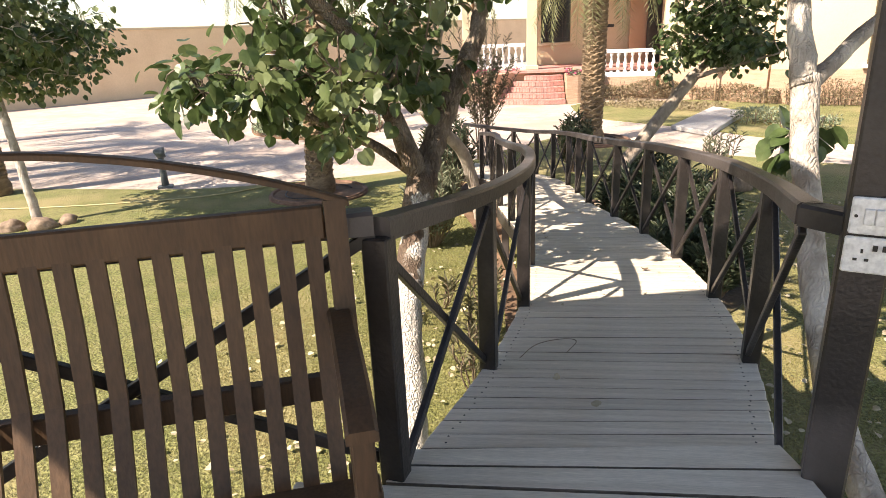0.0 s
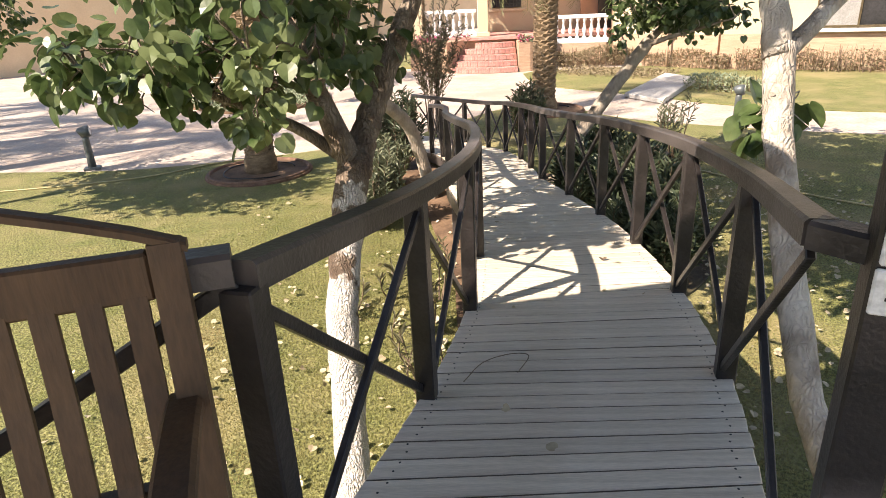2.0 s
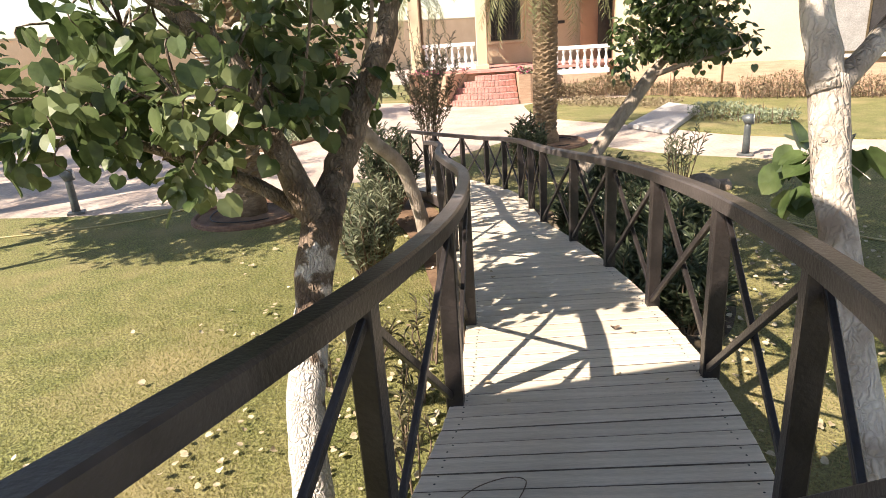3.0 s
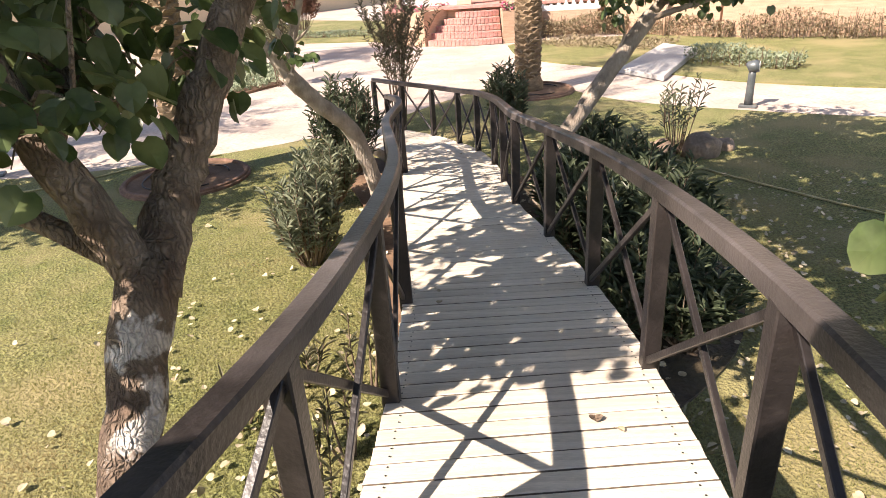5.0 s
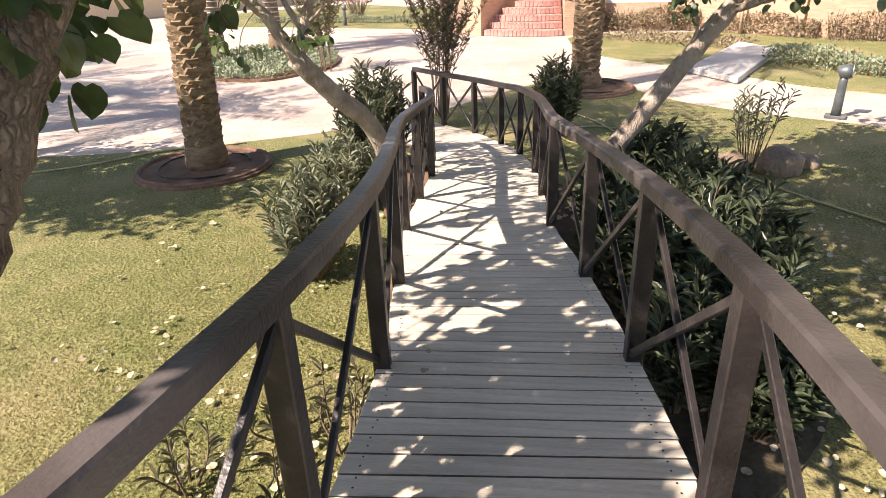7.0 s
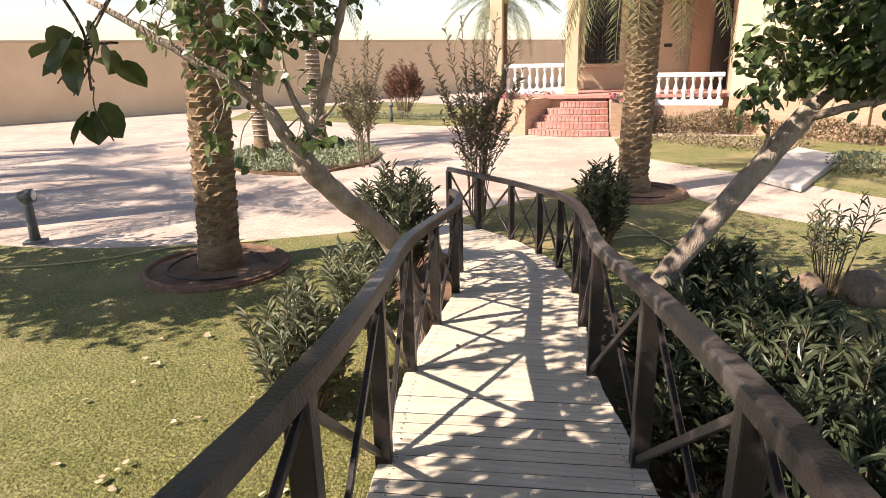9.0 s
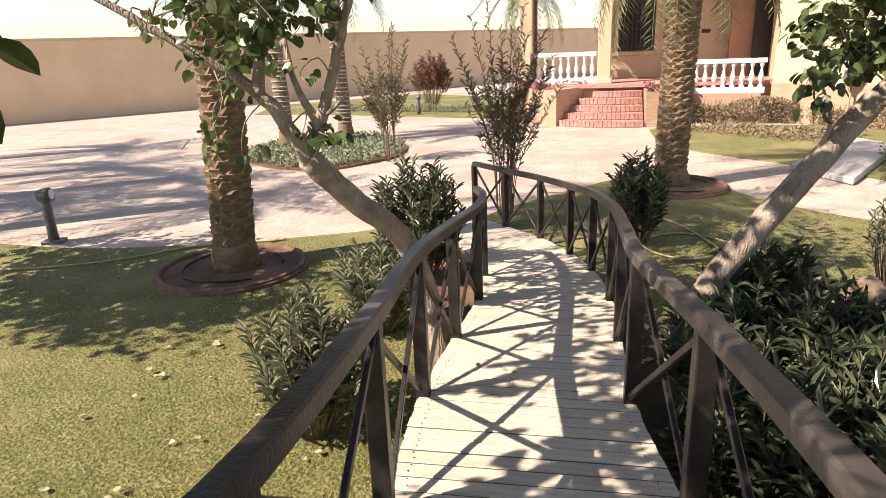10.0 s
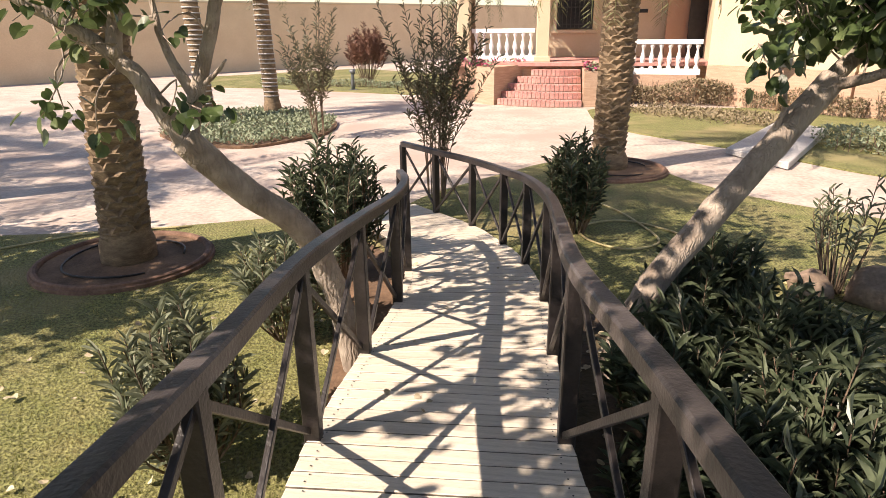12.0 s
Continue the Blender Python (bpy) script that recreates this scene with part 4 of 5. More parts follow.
# ---- bench in the pavilion ----
def bench():
    root = new("garden_bench")
    a = Vector((-0.405, 1.375, 1.58))
    d = Vector((-0.943, -0.333, 0))
    root.matrix_basis = Matrix.Translation(a) @ Matrix.Rotation(math.atan2(d.y, d.x), 4, 'Z')
    tagged(root, "brown teak garden bench with a slatted back and arched crest", "bench")
    W, H = 1.65, 0.845
    # local x runs along the bench, +y towards its seat; the back leans away

    def yy(z):
        return 0.12 * max(0, (H - z) / H) ** 1.2

    for x in (0.035, W - 0.035):
        bm = bmesh.new()
        pts = [Vector((x, yy(z), z)) for z in (0.0, 0.2, 0.42, 0.6, 0.74, H)]
        rings = []
        for i, p in enumerate(pts):
            w = 0.052
            t = (0.060, 0.06, 0.064, 0.055, 0.045, 0.038)[i]
            rings.append([bm.verts.new(p + Vector(q)) for q in ((-w / 2, -t / 2, 0), (w / 2, -t / 2, 0), (w / 2, t / 2, 0), (-w / 2, t / 2, 0))])
        for r0, r1 in zip(rings, rings[1:]):
            for k in range(4):
                bm.faces.new((r0[k], r0[(k + 1) % 4], r1[(k + 1) % 4], r1[k]))
        bm.faces.new(rings[0][::-1])
        bm.faces.new(rings[-1])
        bmesh.ops.recalc_face_normals(bm, faces=bm.faces)
        obj("stile", bm, M_BENCH, root)
    box("top_rail", W - 0.125, 0.032, 0.085, Matrix.Translation((W / 2, yy(0.79), 0.791)), M_BENCH, root, 0.005)
    # arched crest above the top rail
    bm = bmesh.new()
    arc = [Vector((W * k / 20, 0.0, H - 0.012 + 0.175 * math.sin(math.pi * k / 20) ** 0.9)) for k in range(21)]
    bm_beam(bm, arc, 0.034, 0.016)
    obj("crest", bm, M_BENCH, root)
    box("lower_rail", W - 0.12, 0.034, 0.07, Matrix.Translation((W / 2, yy(0.37) - 0.022, 0.36)), M_BENCH, root, 0.004)
    n = 22
    for k in range(n):
        x = 0.095 + (W - 0.19) * k / (n - 1)
        bm = bmesh.new()
        rings = []
        for z, off in ((0.16, 0.085), (0.34, 0.035), (0.43, 0.010), (0.60, 0.0), (0.76, 0.0)):
            p = Vector((x, yy(z) + off + 0.006, z))
            w, t = 0.039, 0.014
            rings.append([bm.verts.new(p + Vector(q)) for q in ((-w / 2, -t / 2, 0), (w / 2, -t / 2, 0), (w / 2, t / 2, 0), (-w / 2, t / 2, 0))])
        for r0, r1 in zip(rings, rings[1:]):
            for j in range(4):
                bm.faces.new((r0[j], r0[(j + 1) % 4], r1[(j + 1) % 4], r1[j]))
        bm.faces.new(rings[0][::-1])
        bm.faces.new(rings[-1])
        bmesh.ops.recalc_face_normals(bm, faces=bm.faces)
        obj("back_slat", bm, M_BENCH, root)
    for k in range(5):
        box("seat_slat", W, 0.075, 0.022, Matrix.Translation((W / 2, 0.26 + k * 0.085, 0.195 - 0.004 * k)), M_BENCH, root, 0.004)
    for x in (0.05, W - 0.05):
        bm = bmesh.new()
        arm = smooth_path([(x, 0.03, 0.560), (x, 0.16, 0.575), (x, 0.32, 0.572), (x, 0.46, 0.555), (x, 0.53, 0.525)], 4)
        bm_beam(bm, arm, 0.062, 0.026)
        obj("arm", bm, M_BENCH, root)
        box("arm_post", 0.045, 0.05, 0.37, Matrix.Translation((x, 0.50, 0.352)), M_BENCH, root, 0.004)
        box("leg", 0.06, 0.06, 0.18, Matrix.Translation((x, 0.58, 0.09)), M_BENCH, root, 0.004)
        box("seat_rail", 0.04, 0.46, 0.07, Matrix.Translation((x, 0.36, 0.145)), M_BENCH, root, 0.004)
    return root


bench()

# ---- switch and socket plates on the pavilion post ----
PR = Matrix.Translation((0.877, 1.525, 0)) @ Matrix.Rotation(-0.40, 4, 'Z')
plate = new("switch_plate")
plate.matrix_basis = PR @ Matrix.Translation((0.029, -0.061, 2.335))
tagged(plate, "white plastic four-gang light switch plate on the dark post", "switch")
box("plate", 0.150, 0.014, 0.092, Matrix(), M_PLASTIC, plate, 0.004)
for k in range(4):
    box("rocker", 0.022, 0.010, 0.040, Matrix.Translation((-0.036 + k * 0.0235, -0.010, 0)) @ Matrix.Rotation(0.08, 4, 'X'), M_PLASTIC, plate, 0.002)
for s in (-0.063, 0.063):
    bm = bmesh.new()
    bmesh.ops.create_cone(bm, cap_ends=True, segments=10, radius1=0.004, radius2=0.004, depth=0.003, matrix=Matrix.Translation((s, -0.008, 0)) @ Matrix.Rotation(math.pi / 2, 4, 'X'))
    obj("screw", bm, M_BLACK, plate)
sock = new("power_socket")
sock.matrix_basis = PR @ Matrix.Translation((0.026, -0.061, 2.236))
tagged(sock, "white plastic double power socket on the dark post", "socket")
box("plate", 0.150, 0.014, 0.092, Matrix(), M_PLASTIC, sock, 0.004)
bm = bmesh.new()
for s in (-0.036, 0.036):
    bm_box(bm, 0.005, 0.004, 0.010, Matrix.Translation((s, -0.008, 0.012)))
    for q in (-0.012, 0.012):
        bm_box(bm, 0.009, 0.004, 0.006, Matrix.Translation((s + q, -0.008, -0.010)))
for s in (-0.010, 0.010):
    bm_box(bm, 0.010, 0.006, 0.014, Matrix.Translation((s, -0.009, 0.022)))
obj("pin_holes", bm, M_BLACK, sock)


# ---- garden lamps ----
def bollard(x, y, turn, label):
    root = new("garden_lamp")
    root.matrix_basis = Matrix.Translation((x, y, 0.0)) @ Matrix.Rotation(turn, 4, 'Z')
    tagged(root, label, "garden lamp", group="garden lamps")
    bm = bmesh.new()
    bm_box(bm, 0.30, 0.22, 0.05, Matrix.Translation((0, 0, 0.025)), 0.01)
    obj("base", bm, M_BOLL, root)
    bm = bmesh.new()
    bm_tube(bm, [(0, 0, 0.04), (0, 0, 0.25), (0, 0, 0.45), (0, 0, 0.58), (0.005, 0, 0.66)], [0.075, 0.070, 0.066, 0.064, 0.06], 12)
    obj("column", bm, M_BOLL, root)
    bm = bmesh.new()
    bm_tube(bm, [(-0.085, 0, 0.70), (-0.07, 0, 0.71), (0.02, 0, 0.725), (0.10, 0, 0.735)], [0.075, 0.10, 0.11, 0.105], 14)
    obj("head", bm, M_BOLL, root)
    bm = bmesh.new()
    bm_tube(bm, [(0.098, 0, 0.735), (0.108, 0, 0.735)], [0.085, 0.08], 14)
    obj("lens", bm, M_PLASTIC, root)
    return root


bollard(-7.22, 12.05, 0.4, "grey metal garden lamp with a round head on the paving")
bollard(5.66, 13.92, -0.5, "grey metal garden lamp with a round head beside the path")
bollard(-6.64, 30.2, 0.2, "grey metal garden lamp with a round head near the far lawn")
pole = new("flood_lamp")
pole.matrix_basis = SITE @ Matrix.Translation((6.78, 23.05, 0.03))
tagged(pole, "dark floodlight on a thin pale pole by the house wall", "flood lamp")
bm = bmesh.new()
bm_tube(bm, [(0, 0, -0.02), (0, 0, 1.12)], [0.035, 0.03], 10)
obj("pole", bm, M_STONE, pole)
bm = bmesh.new()
bm_box(bm, 0.34, 0.24, 0.26, Matrix.Translation((0, 0, 1.24)) @ Matrix.Rotation(0.3, 4, 'X'), 0.02)
bm_box(bm, 0.40, 0.10, 0.05, Matrix.Translation((0, -0.08, 1.40)) @ Matrix.Rotation(0.3, 4, 'X'), 0.01)
obj("head", bm, M_BOLL, pole)


# ---- palm rings ----
def palm_ring(x, y, r, label):
    root = new("palm_ring")
    root.location = (x, y, 0.03)
    tagged(root, label, "tree ring", group="palm rings")
    bm = bmesh.new()
    seg = 40
    prof = [(r, -0.04), (r - 0.005, 0.035), (r - 0.025, 0.045), (r - 0.03, 0.04), (r - 0.035, 0.065), (r - 0.06, 0.075), (r - 0.085, 0.07), (r - 0.10, 0.05), (r - 0.11, 0.01)]
    rings = [[bm.verts.new((q * math.cos(2 * math.pi * k / seg), q * math.sin(2 * math.pi * k / seg), z)) for k in range(seg)] for q, z in prof]
    for a, b in zip(rings, rings[1:]):
        for k in range(seg):
            bm.faces.new((a[k], a[(k + 1) % seg], b[(k + 1) % seg], b[k]))
    obj("kerb", bm, M_TERRABRICK, root)
    bm = bmesh.new()
    bmesh.ops.create_circle(bm, cap_ends=True, segments=seg, radius=r - 0.10, matrix=Matrix.Translation((0, 0, 0.035)))
    obj("soil", bm, M_SOIL, root)
    bm = bmesh.new()
    P = [Vector(((r * 0.66) * math.cos(t), (r * 0.66) * math.sin(t), 0.05 + 0.01 * math.sin(3 * t))) for t in np.linspace(0.3, 5.6, 30)]
    bm_tube(bm, P, [0.012] * 30, 6)
    obj("drip_hose", bm, M_BLACK, root)


M_TERRABRICK = material("ring_brick", (0.14, 0.075, 0.05), (0.24, 0.14, 0.095), 7.0, 0.85, 0.4, 35)
palm_ring(-3.68, 11.20, 0.93, "round brown brick ring around the palm")
palm_ring(1.95, 16.35, 0.98, "round brown brick ring around the palm")


# ---- hoses ----
def hose(pts, label, thick=0.013):
    bm = bmesh.new()
    P = smooth_path([(x, y, 0.045) for x, y in pts], 8)
    bm_tube(bm, P, [thick] * len(P), 7)
    tagged(obj("garden_hose", bm, M_HOSE), label, "hose")


hose([(-11, 10.2), (-8.5, 10.4), (-6.5, 10.83), (-5.5, 11.3), (-4.75, 12.0), (-3.6, 12.45)], "yellow garden hose lying across the lawn")
hose([(0.9, 14.9), (1.7, 13.98), (2.05, 13.12), (2.15, 12.5), (1.75, 12.2), (1.35, 12.5), (1.3, 13.0), (1.9, 13.3), (2.6, 12.6), (3.19, 11.31), (3.68, 10.33), (4.2, 9.54), (4.9, 8.6), (6.0, 7.6)], "yellow garden hose looped on the lawn")

# ---- planted oval bed ----
OV = [(-8.2, 19.2), (-7.2, 18.3), (-6.17, 17.9), (-5.29, 17.9), (-4.6, 18.9), (-4.25, 19.8), (-4.6, 21.6), (-6.0, 23.3), (-7.4, 23.6), (-8.7, 22.4), (-8.8, 20.6), (-8.2, 19.2)]
bed = tagged(sheet("planted_bed", round_pts(OV, 4)[:-1], 0.06, M_SOIL, 0.09), "oval planted bed edged in the paving", "planted bed", kind="structure")
rng = random.Random(81)
cl = Cloud()


def inside(x, y, poly):
    c = False
    for (x0, y0), (x1, y1) in zip(poly, poly[1:] + poly[:1]):
        if (y0 > y) != (y1 > y) and x < (x1 - x0) * (y - y0) / (y1 - y0) + x0:
            c = not c
    return c


for _ in range(9000):
    x, y = rng.uniform(-8.8, -4.2), rng.uniform(17.9, 23.6)
    if inside(x, y, OV):
        tip = Vector((rng.uniform(-1, 1), rng.uniform(-1, 1), rng.uniform(0.1, 0.9)))
        cl.add(LANCE, LANCE_F, leaf_m(Vector((x, y, 0.05 + rng.random() * 0.13)), tip, rng, rng.uniform(0.06, 0.13), 0.5))
tagged(cl.make("ground_cover", M_COVER), "low grey-green ground cover in the oval bed", "ground cover", kind="stuff")


# ---- hedges ----
def hedge(a, b, w, h, n, seed, mat, label, site=SITE):
    rng = random.Random(seed)
    cl = Cloud()
    a, b = Vector((*a, 0.02)), Vector((*b, 0.02))
    d = (b - a).normalized()
    s = Vector((-d.y, d.x, 0))
    L = (b - a).length
    bm = bmesh.new()
    for _ in range(int(L * 14)):
        p = a + d * rng.uniform(0, L) + s * rng.uniform(-w / 2, w / 2)
        q = p + Vector((rng.uniform(-0.15, 0.15), rng.uniform(-0.15, 0.15), h * rng.uniform(0.6, 1.0)))
        bm_tube(bm, [p, p.lerp(q, 0.5) + Vector((rng.uniform(-0.05, 0.05), 0, 0)), q], [0.012, 0.009, 0.004], 4, cap=False)
    root = new("hedge")
    root.matrix_basis = site
    tagged(root, label, "hedge")
    tagged(obj("stems", bm, M_BARK, root), kind="stuff")
    for _ in range(n):
        u = rng.uniform(0, L)
        hh = h * (0.78 + 0.22 * math.sin(u * 2.1 + seed) * math.sin(u * 0.9))
        z = hh * rng.random() ** 0.7
        p = a + d * u + s * rng.uniform(-w / 2, w / 2) * (1.0 - 0.3 * z / h) + Vector((0, 0, z))
        tip = Vector((rng.uniform(-1, 1), rng.uniform(-1, 1), rng.uniform(-0.2, 1)))
        cl.add([(0, 0, 0), (-0.5, 0.5, 0.05), (0, 1, 0), (0.5, 0.5, 0.05)], [(0, 3, 2, 1)], leaf_m(p, tip, rng, rng.uniform(0.05, 0.11), 0.45))
    tagged(cl.make("foliage", mat, root), "small dry leaves", kind="stuff")


hedge((2.9, 24.9), (6.0, 24.3), 0.7, 0.72, 5000, 91, M_DRYHEDGE, "dry brownish hedge along the porch base")
hedge((6.2, 24.0), (8.3, 21.7), 0.5, 0.62, 2600, 92, M_DRYHEDGE, "dry brownish hedge along the house wall")
hedge((8.4, 21.5), (14.0, 18.5), 0.5, 0.80, 4200, 93, M_DRYHEDGE, "sparse dry hedge below the shuttered window")
hedge((6.4, 19.3), (8.2, 17.2), 0.9, 0.50, 2600, 94, M_COVER, "low green shrubs beside the pale slab", Matrix())
hedge((3.4, 23.4), (6.2, 20.8), 2.2, 0.13, 3500, 96, M_DRYHEDGE, "tufts of long dry grass on the house lawn")
hedge((-11.5, 32.6), (-3.2, 30.6), 0.6, 0.35, 3600, 95, M_COVER, "low green shrubs before the compound wall", Matrix())

# ---- pale slab by the house ----
bm = bmesh.new()
top = [(4.32, 18.15), (4.98, 16.75), (6.95, 20.3), (6.40, 21.6)]
zt = [0.13, 0.13, 0.20, 0.20]
lo = [bm.verts.new((x, y, 0.02)) for x, y in top]
hi = [bm.verts.new((x, y, z)) for (x, y), z in zip(top, zt)]
bm.faces.new(hi)
for k in range(4):
    bm.faces.new((lo[k], lo[(k + 1) % 4], hi[(k + 1) % 4], hi[k]))
bmesh.ops.bevel(bm, geom=list(bm.edges), offset=0.012, segments=1, affect='EDGES')
bmesh.ops.recalc_face_normals(bm, faces=bm.faces)
tagged(obj("concrete_slab", bm, M_SLAB), "pale raised concrete slab on the lawn near the house", "slab")

# ---- planters flanking the steps ----
def planter(name_pts, h, label, seed):
    root = new("brick_planter")
    root.matrix_basis = SITE
    tagged(root, label, "planter", group="planters beside the steps")
    bm = bmesh.new()
    lo = [bm.verts.new((x, y, 0)) for x, y in name_pts]
    hi = [bm.verts.new((x, y, h)) for x, y in name_pts]
    bm.faces.new(hi)
    for k in range(len(lo)):
        j = (k + 1) % len(lo)
        bm.faces.new((lo[k], lo[j], hi[j], hi[k]))
    bmesh.ops.recalc_face_normals(bm, faces=bm.faces)
    obj("body", bm, M_STONE, root)
    rng = random.Random(seed)
    cx = sum(p[0] for p in name_pts) / len(name_pts)
    cy = sum(p[1] for p in name_pts) / len(name_pts)
    for mat, n, nm in ((M_COVER, 350, "foliage"), (M_FLOWER, 260, "flowers")):
        cl = Cloud()
        for _ in range(n):
            q = name_pts[rng.randrange(len(name_pts))]
            t = rng.random() ** 0.5 * 0.9
            p = Vector((cx + (q[0] - cx) * t + rng.uniform(-0.1, 0.1), cy + (q[1] - cy) * t + rng.uniform(-0.1, 0.1), h + rng.uniform(0, 0.16)))
            cl.add(HEART, HEART_F, leaf_m(p, (rng.uniform(-1, 1), rng.uniform(-1, 1), rng.uniform(-0.2, 1)), rng, rng.uniform(0.05, 0.09)))
        tagged(cl.make(nm, mat, root), kind="stuff")


arc = [(1.15 + 2.95 * math.cos(a), 26.5 + 2.95 * math.sin(a)) for a in np.radians(np.linspace(-178, -127, 12))]
planter(arc + [(0.25, 25.75), (0.3, 26.1), (-1.8, 26.2)], 1.06, "tan brick planter with dark red flowers beside the steps", 5)
planter([(1.90, 23.78), (2.3, 23.85), (2.9, 24.2), (3.3, 25.3), (1.92, 25.6)], 0.98, "tan brick planter with pink flowers beside the steps", 6)


# ---- rocks ----
def rock(x, y, s, seed, label):
    rng = random.Random(seed)
    bm = bmesh.new()
    bmesh.ops.create_icosphere(bm, subdivisions=3, radius=1)
    for v in bm.verts:
        n = noise.noise(v.co * 1.3 + Vector((seed, 0, 0))) * 0.35 + noise.noise(v.co * 3.1 + Vector((0, seed, 0))) * 0.12
        v.co = Vector((v.co.x * s[0], v.co.y * s[1], v.co.z * s[2])) * (1 + n)
    o = obj("rock", bm, M_ROCK, smooth=True)
    o.location = (x, y, s[2] * 0.55 + 0.02)
    tagged(o, label, "rock", group="garden rocks")


rock(3.28, 11.2, (0.20, 0.17, 0.15), 3, "rough brown rock on the lawn")
rock(3.80, 11.05, (0.27, 0.22, 0.21), 4, "large rough brown rock on the lawn")
rock(4.22, 11.3, (0.16, 0.14, 0.11), 5, "rough brown rock on the lawn")
rock(-7.75, 9.1, (0.22, 0.18, 0.12), 6, "pale rough rock at the foot of a tree")
rock(-8.2, 9.0, (0.18, 0.2, 0.12), 7, "pale rough rock at the foot of a tree")
rock(-7.5, 9.4, (0.13, 0.15, 0.10), 8, "pale rough rock at the foot of a tree")

# ---- grass and fallen leaves ----
g = np.random.default_rng(7)
N = 1150000
gx, gy = g.uniform(-9.0, 8.0, N), g.uniform(1.5, 12.5, N)
near = 1.0 / (1.0 + (np.hypot((gx + 0.2) / 1.25, (gy - 5.0) / 1.7) / 2.4) ** 3)
keep = g.random(N) < near
keep &= ~((gx > 0.9) & (gx < 2.4) & (gy > 5.7) & (gy < 10.2)) & ((gx < 1.1) | (g.random(N) < 0.9)) & ~(np.hypot(gx + 3.68, gy - 11.20) < 0.95) & (gy < 11.7)
gx, gy = gx[keep], gy[keep]
n = len(gx)
ang, hh, ww = g.uniform(0, 6.283, n), g.uniform(0.008, 0.028, n), g.uniform(0.0025, 0.005, n)
lx, ly = g.normal(0, 0.010, n), g.normal(0, 0.010, n)
V = np.zeros((n, 3, 3))
V[:, 0] = np.stack([gx - ww * np.cos(ang), gy - ww * np.sin(ang), np.full(n, 0.028)], 1)
V[:, 1] = np.stack([gx + ww * np.cos(ang), gy + ww * np.sin(ang), np.full(n, 0.028)], 1)
V[:, 2] = np.stack([gx + lx, gy + ly, 0.03 + hh], 1)
me = bpy.data.meshes.new("grass")
me.from_pydata(V.reshape(-1, 3).tolist(), [], np.arange(3 * n).reshape(-1, 3).tolist())
me.materials.append(M_GRASS)
tagged(new("grass", me), "short dry yellow-green grass blades on the lawn", "grass", kind="stuff")
rng = random.Random(17)
cl = Cloud()
for _ in range(620):
    x, y = rng.uniform(-3.4, 4.5), rng.uniform(1.8, 10.5)
    if rng.random() < 0.5:
        x, y = rng.gauss(-0.9, 0.9), rng.gauss(4.6, 1.6)
    m = leaf_m(Vector((x, y, 0.06 + rng.uniform(0, 0.02))), (rng.uniform(-1, 1), rng.uniform(-1, 1), rng.uniform(-0.15, 0.25)), rng, rng.uniform(0.03, 0.062))
    cl.add(HEART, HEART_F, m)
for _ in range(900):
    x, y = rng.uniform(1.0, 5.2), rng.uniform(2.6, 10.2)
    m = leaf_m(Vector((x, y, 0.065 + rng.uniform(0, 0.015))), (rng.uniform(-1, 1), rng.uniform(-1, 1), rng.uniform(-0.15, 0.25)), rng, rng.uniform(0.025, 0.058))
    cl.add(HEART, HEART_F, m)
tagged(cl.make("fallen_leaves", M_DRYL), "dry yellowish leaves fallen on the lawn", "fallen leaves", kind="stuff")
cl = Cloud()
for _ in range(26):
    y = rng.uniform(2.0, 11.5)
    x = np.interp(y, [p[1] for p in LEFT], [p[0] for p in LEFT]) + rng.uniform(0.1, 0.95)
    cl.add(HEART, HEART_F, leaf_m(Vector((x, y, deck_z(y) + 0.008)), (rng.uniform(-1, 1), rng.uniform(-1, 1), rng.uniform(-0.05, 0.2)), rng, rng.uniform(0.015, 0.04)))
tagged(cl.make("fallen_leaves", M_DRYL), "a few small dry leaves on the planks", "fallen leaves", kind="stuff")
# dry twig and curled leaf on the planks
bm = bmesh.new()
tw = [(0.02, 2.55), (0.10, 2.72), (0.22, 2.80), (0.30, 2.78), (0.24, 2.62)]
P = smooth_path([(x, y, deck_z(y) + 0.008) for x, y in tw], 5)
bm_tube(bm, P, [0.002] * len(P), 5)
tagged(obj("dry_twig", bm, M_BARK), "thin curved dry twig lying on the planks", "twig")
bm = bmesh.new()
vs = [bm.verts.new((0.91 + 0.028 * math.cos(a), 4.21 + 0.02 * math.sin(a), deck_z(4.21) + 0.012 + 0.012 * abs(math.cos(a)))) for a in np.linspace(0, 2 * math.pi, 9)[:-1]]
cv = bm.verts.new((0.91, 4.21, deck_z(4.21) + 0.006))
for k in range(8):
    bm.faces.new((vs[k], vs[(k + 1) % 8], cv))
tagged(obj("curled_leaf", bm, M_BARK), "small dark curled leaf on the planks", "leaf")
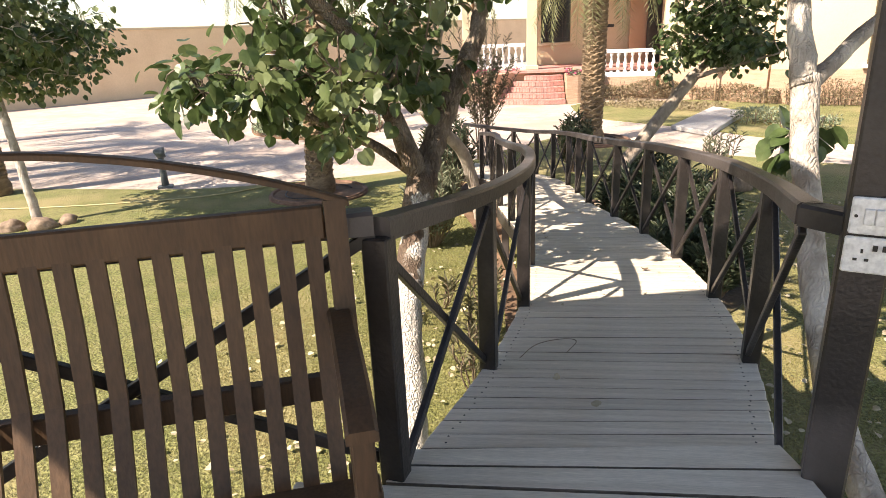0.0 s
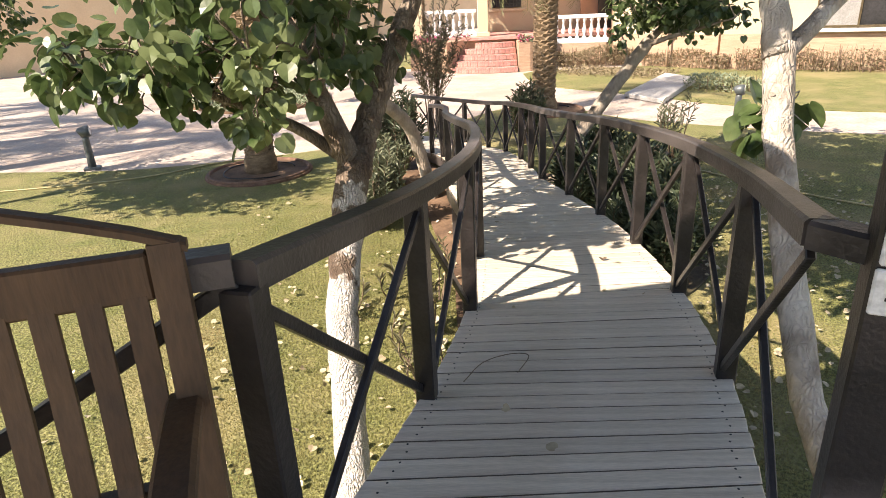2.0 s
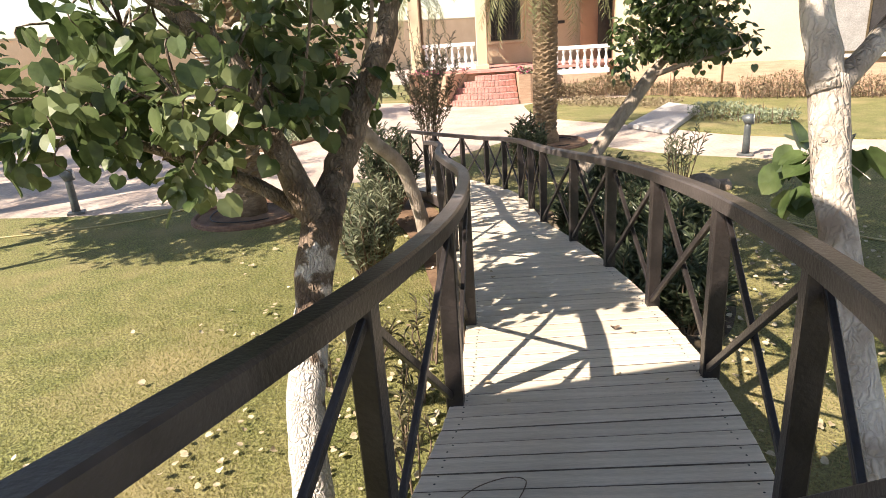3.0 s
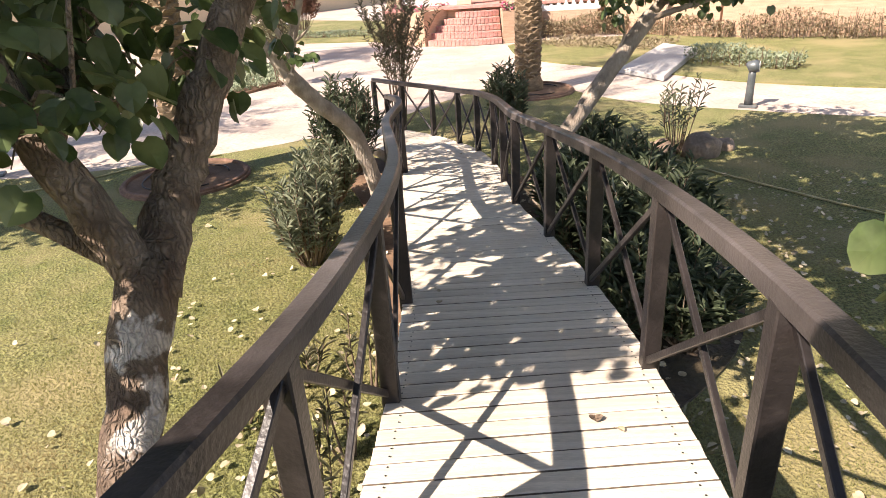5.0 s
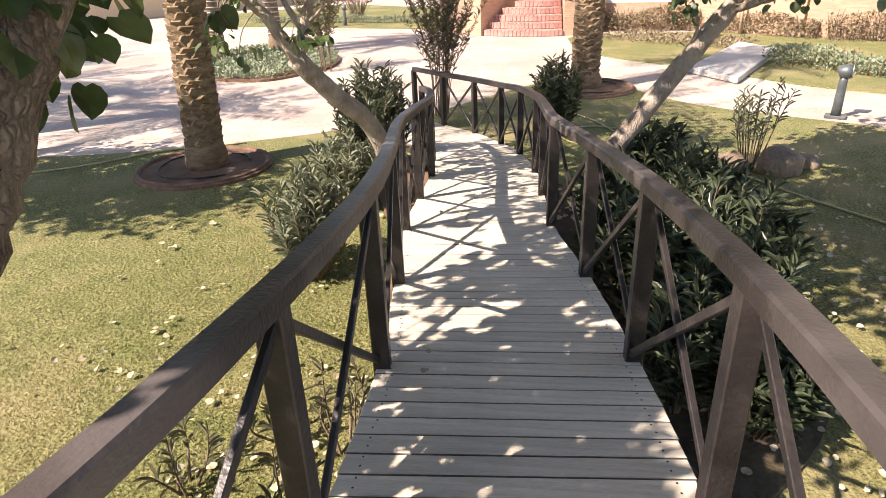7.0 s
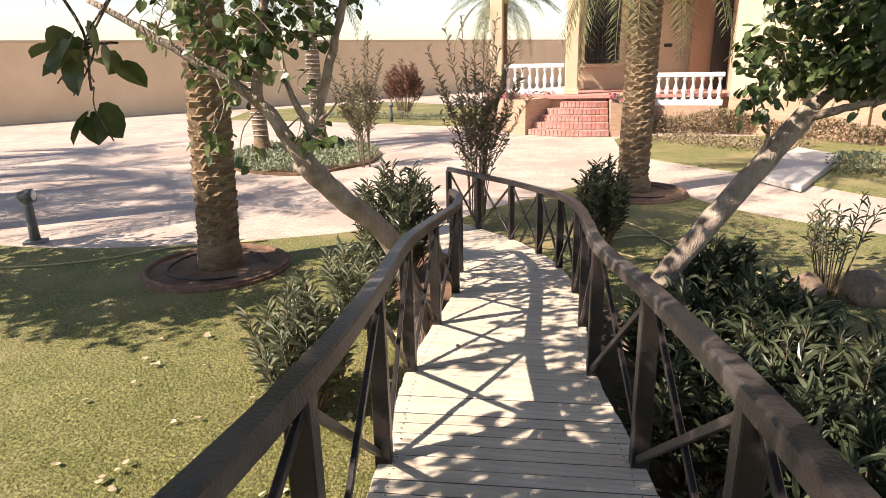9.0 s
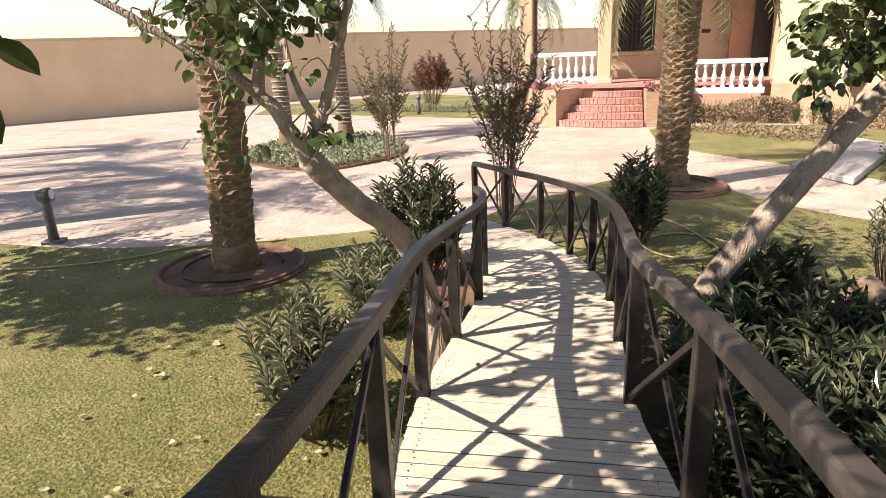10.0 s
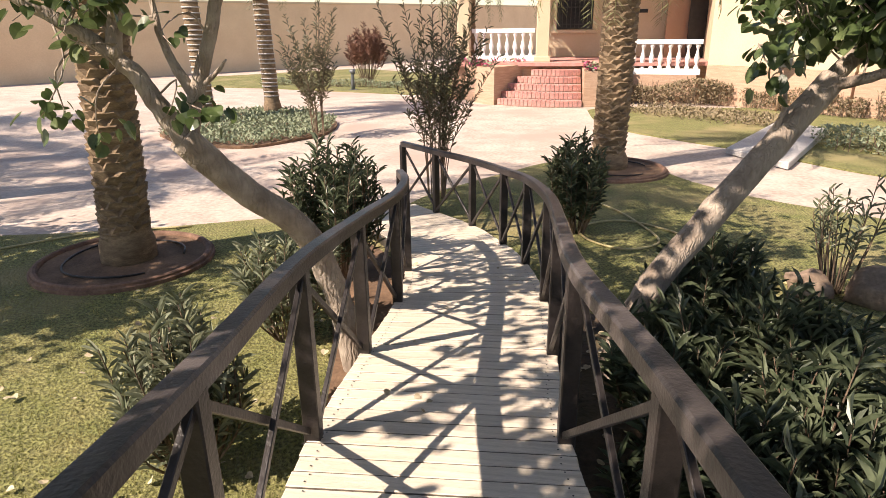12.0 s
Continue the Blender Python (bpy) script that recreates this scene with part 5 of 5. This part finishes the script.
# ---- many small pieces last ----
bmk = bmesh.new()
bm_box(bmk, 0.105, 0.33, 0.05, Matrix.Translation((0, -0.165, -0.025)), 0.004)
tread_me = bpy.data.meshes.new("brick")
bmk.to_mesh(tread_me)
bmk.free()
tread_me.materials.append(M_BRICK)
bmk = bmesh.new()
bm_box(bmk, 0.105, 0.03, rise - 0.065, Matrix(), 0.004)
riser_me = bpy.data.meshes.new("riser_brick")
bmk.to_mesh(riser_me)
bmk.free()
riser_me.materials.append(M_BRICK)
for s in range(nst):
    r = 2.85 - 0.33 * s
    a0, a1 = step_arc(s)
    n = int(r * (a1 - a0) / 0.125)
    for k in range(n):
        a = a0 + (a1 - a0) * (k + 0.5) / n
        d = Vector((math.cos(a), math.sin(a), 0))
        rot = Matrix.Rotation(a + math.pi / 2, 4, 'Z')
        o = new("brick", tread_me)
        o.parent = steps
        o.matrix_basis = Matrix.Translation(SC + d * (r - 0.31) + Vector((0, 0, rise * (s + 1)))) @ rot
        o = new("brick", riser_me)
        o.parent = steps
        o.matrix_basis = Matrix.Translation(SC + d * (r + 0.005) + Vector((0, 0, rise * (s + 0.5) - 0.01))) @ rot

# deck planks of the bridge
LS = smooth_path([(x, y, 0) for x, y in LEFT], 40)
RS = smooth_path([(x, y, 0) for x, y in RIGHT], 40)
PITCH = 0.107
mid = [(a + b) / 2 for a, b in zip(LS, RS)]
run = [0.0]
for a, b in zip(mid, mid[1:]):
    run.append(run[-1] + (b - a).length)


def along(side, s):
    return Vector([float(np.interp(s, run, [p[k] for p in side])) for k in (0, 1, 2)])


rng = random.Random(4)
SKEW = (0.066, 0.060, 0.040, 0.030)    # planks lie a little across the line between opposite posts
count = int((run[-1] - 0.14) / PITCH)


def skewed(side, s):
    k = float(np.interp(s, (0, 3, 5, 12), SKEW))
    return along(side, s + (k if side is LS else -k))


for i in range(count):
    s0, s1 = SKEW[0] + i * PITCH, SKEW[0] + (i + 1) * PITCH - 0.009
    q = []
    c = along(mid, (s0 + s1) / 2)
    for side, s in ((LS, s0), (RS, s0), (RS, s1), (LS, s1)):
        p, m = skewed(side, s), along(mid, s)
        p = p + (p - m).normalized() * (0.025 + rng.uniform(-0.004, 0.004))
        q.append(Vector((p.x - c.x, p.y - c.y, deck_z((p.y + m.y) / 2) - deck_z(c.y) + rng.uniform(-0.001, 0.001))))
    bm = bmesh.new()
    hi = [bm.verts.new(p) for p in q]
    lo = [bm.verts.new(p - Vector((0, 0, 0.032))) for p in q]
    top = bm.faces.new(hi)
    bm.faces.new(lo[::-1])
    for k in range(4):
        bm.faces.new((lo[k], lo[(k + 1) % 4], hi[(k + 1) % 4], hi[k])).material_index = 1
    bmesh.ops.bevel(bm, geom=list(top.edges), offset=0.004, segments=1, affect='EDGES', material=0)
    o = obj("plank", bm, [M_PLANK, M_JOINT], bridge)
    o.location = (c.x, c.y, deck_z(c.y) + rng.uniform(-0.0015, 0.0015))
bmk = bmesh.new()
bm_box(bmk, 1.0, PITCH - 0.009, 0.032, Matrix.Translation((0, 0, -0.016)), 0.003)
plank_me = bpy.data.meshes.new("plank")
bmk.to_mesh(plank_me)
bmk.free()
plank_me.materials.append(M_PLANK)
# screw heads at both ends of the planks
bm = bmesh.new()
for i in range(count):
    for side in (LS, RS):
        for f in (0.28, 0.72):
            s = SKEW[0] + (i + f) * PITCH
            p, m = skewed(side, s), along(mid, s)
            p = p + (m - p).normalized() * (0.045 + rng.uniform(-0.008, 0.008))
            bmesh.ops.create_circle(bm, cap_ends=True, segments=6, radius=0.0045, matrix=Matrix.Translation((p.x, p.y, deck_z((p.y + m.y) / 2) + 0.0035)))
tagged(obj("screws", bm, M_BLACK, bridge), kind="stuff")
# pavilion floor planks
for k in range(36):
    y = 1.35 - k * PITCH
    x0 = -2.55 if y < 0.2 else -1.65 + (1.0 - y) * 0.6
    if y > 0.95:
        x0 = -0.33 - (1.46 - y) * 2.9
    x1 = 0.80 if y > 1.2 else 1.15
    o = new("plank", plank_me)
    o.parent = pavilion
    o.matrix_basis = Matrix.Translation(((x0 + x1) / 2, y, 1.555)) @ Matrix.Diagonal((x1 - x0, 1, 1, 1))
bm = bmesh.new()
bm_box(bm, 3.0, 4.0, 0.14, Matrix.Translation((-0.6, -0.75, 1.44)))
bm_box(bm, 0.9, 0.6, 0.10, Matrix.Translation((0.25, 1.45, 1.36)))
obj("floor_frame", bm, M_RAIL, pavilion)
bm = bmesh.new()
bm_beam(bm, [Vector((p.x, p.y, deck_z(p.y) - 0.09)) for p in mid[::20]], 0.5, 0.06)
obj("centre_joist", bm, M_RAIL, bridge)
for q in ([(-0.38, 1.410), (0.84, 1.410), (0.83, 1.530), (-0.37, 1.486)], [(-0.37, 1.496), (0.83, 1.540), (0.81, 1.655), (-0.36, 1.572)]):
    bm = bmesh.new()
    hi = [bm.verts.new((x, y, 1.60 - 0.032 * y)) for x, y in q]
    lo = [bm.verts.new((x, y, 1.568 - 0.032 * y)) for x, y in q]
    bm.faces.new(hi)
    bm.faces.new(lo[::-1]).material_index = 1
    for k in range(4):
        bm.faces.new((lo[k], lo[(k + 1) % 4], hi[(k + 1) % 4], hi[k])).material_index = 1
    obj("plank", bm, [M_PLANK, M_JOINT], pavilion)
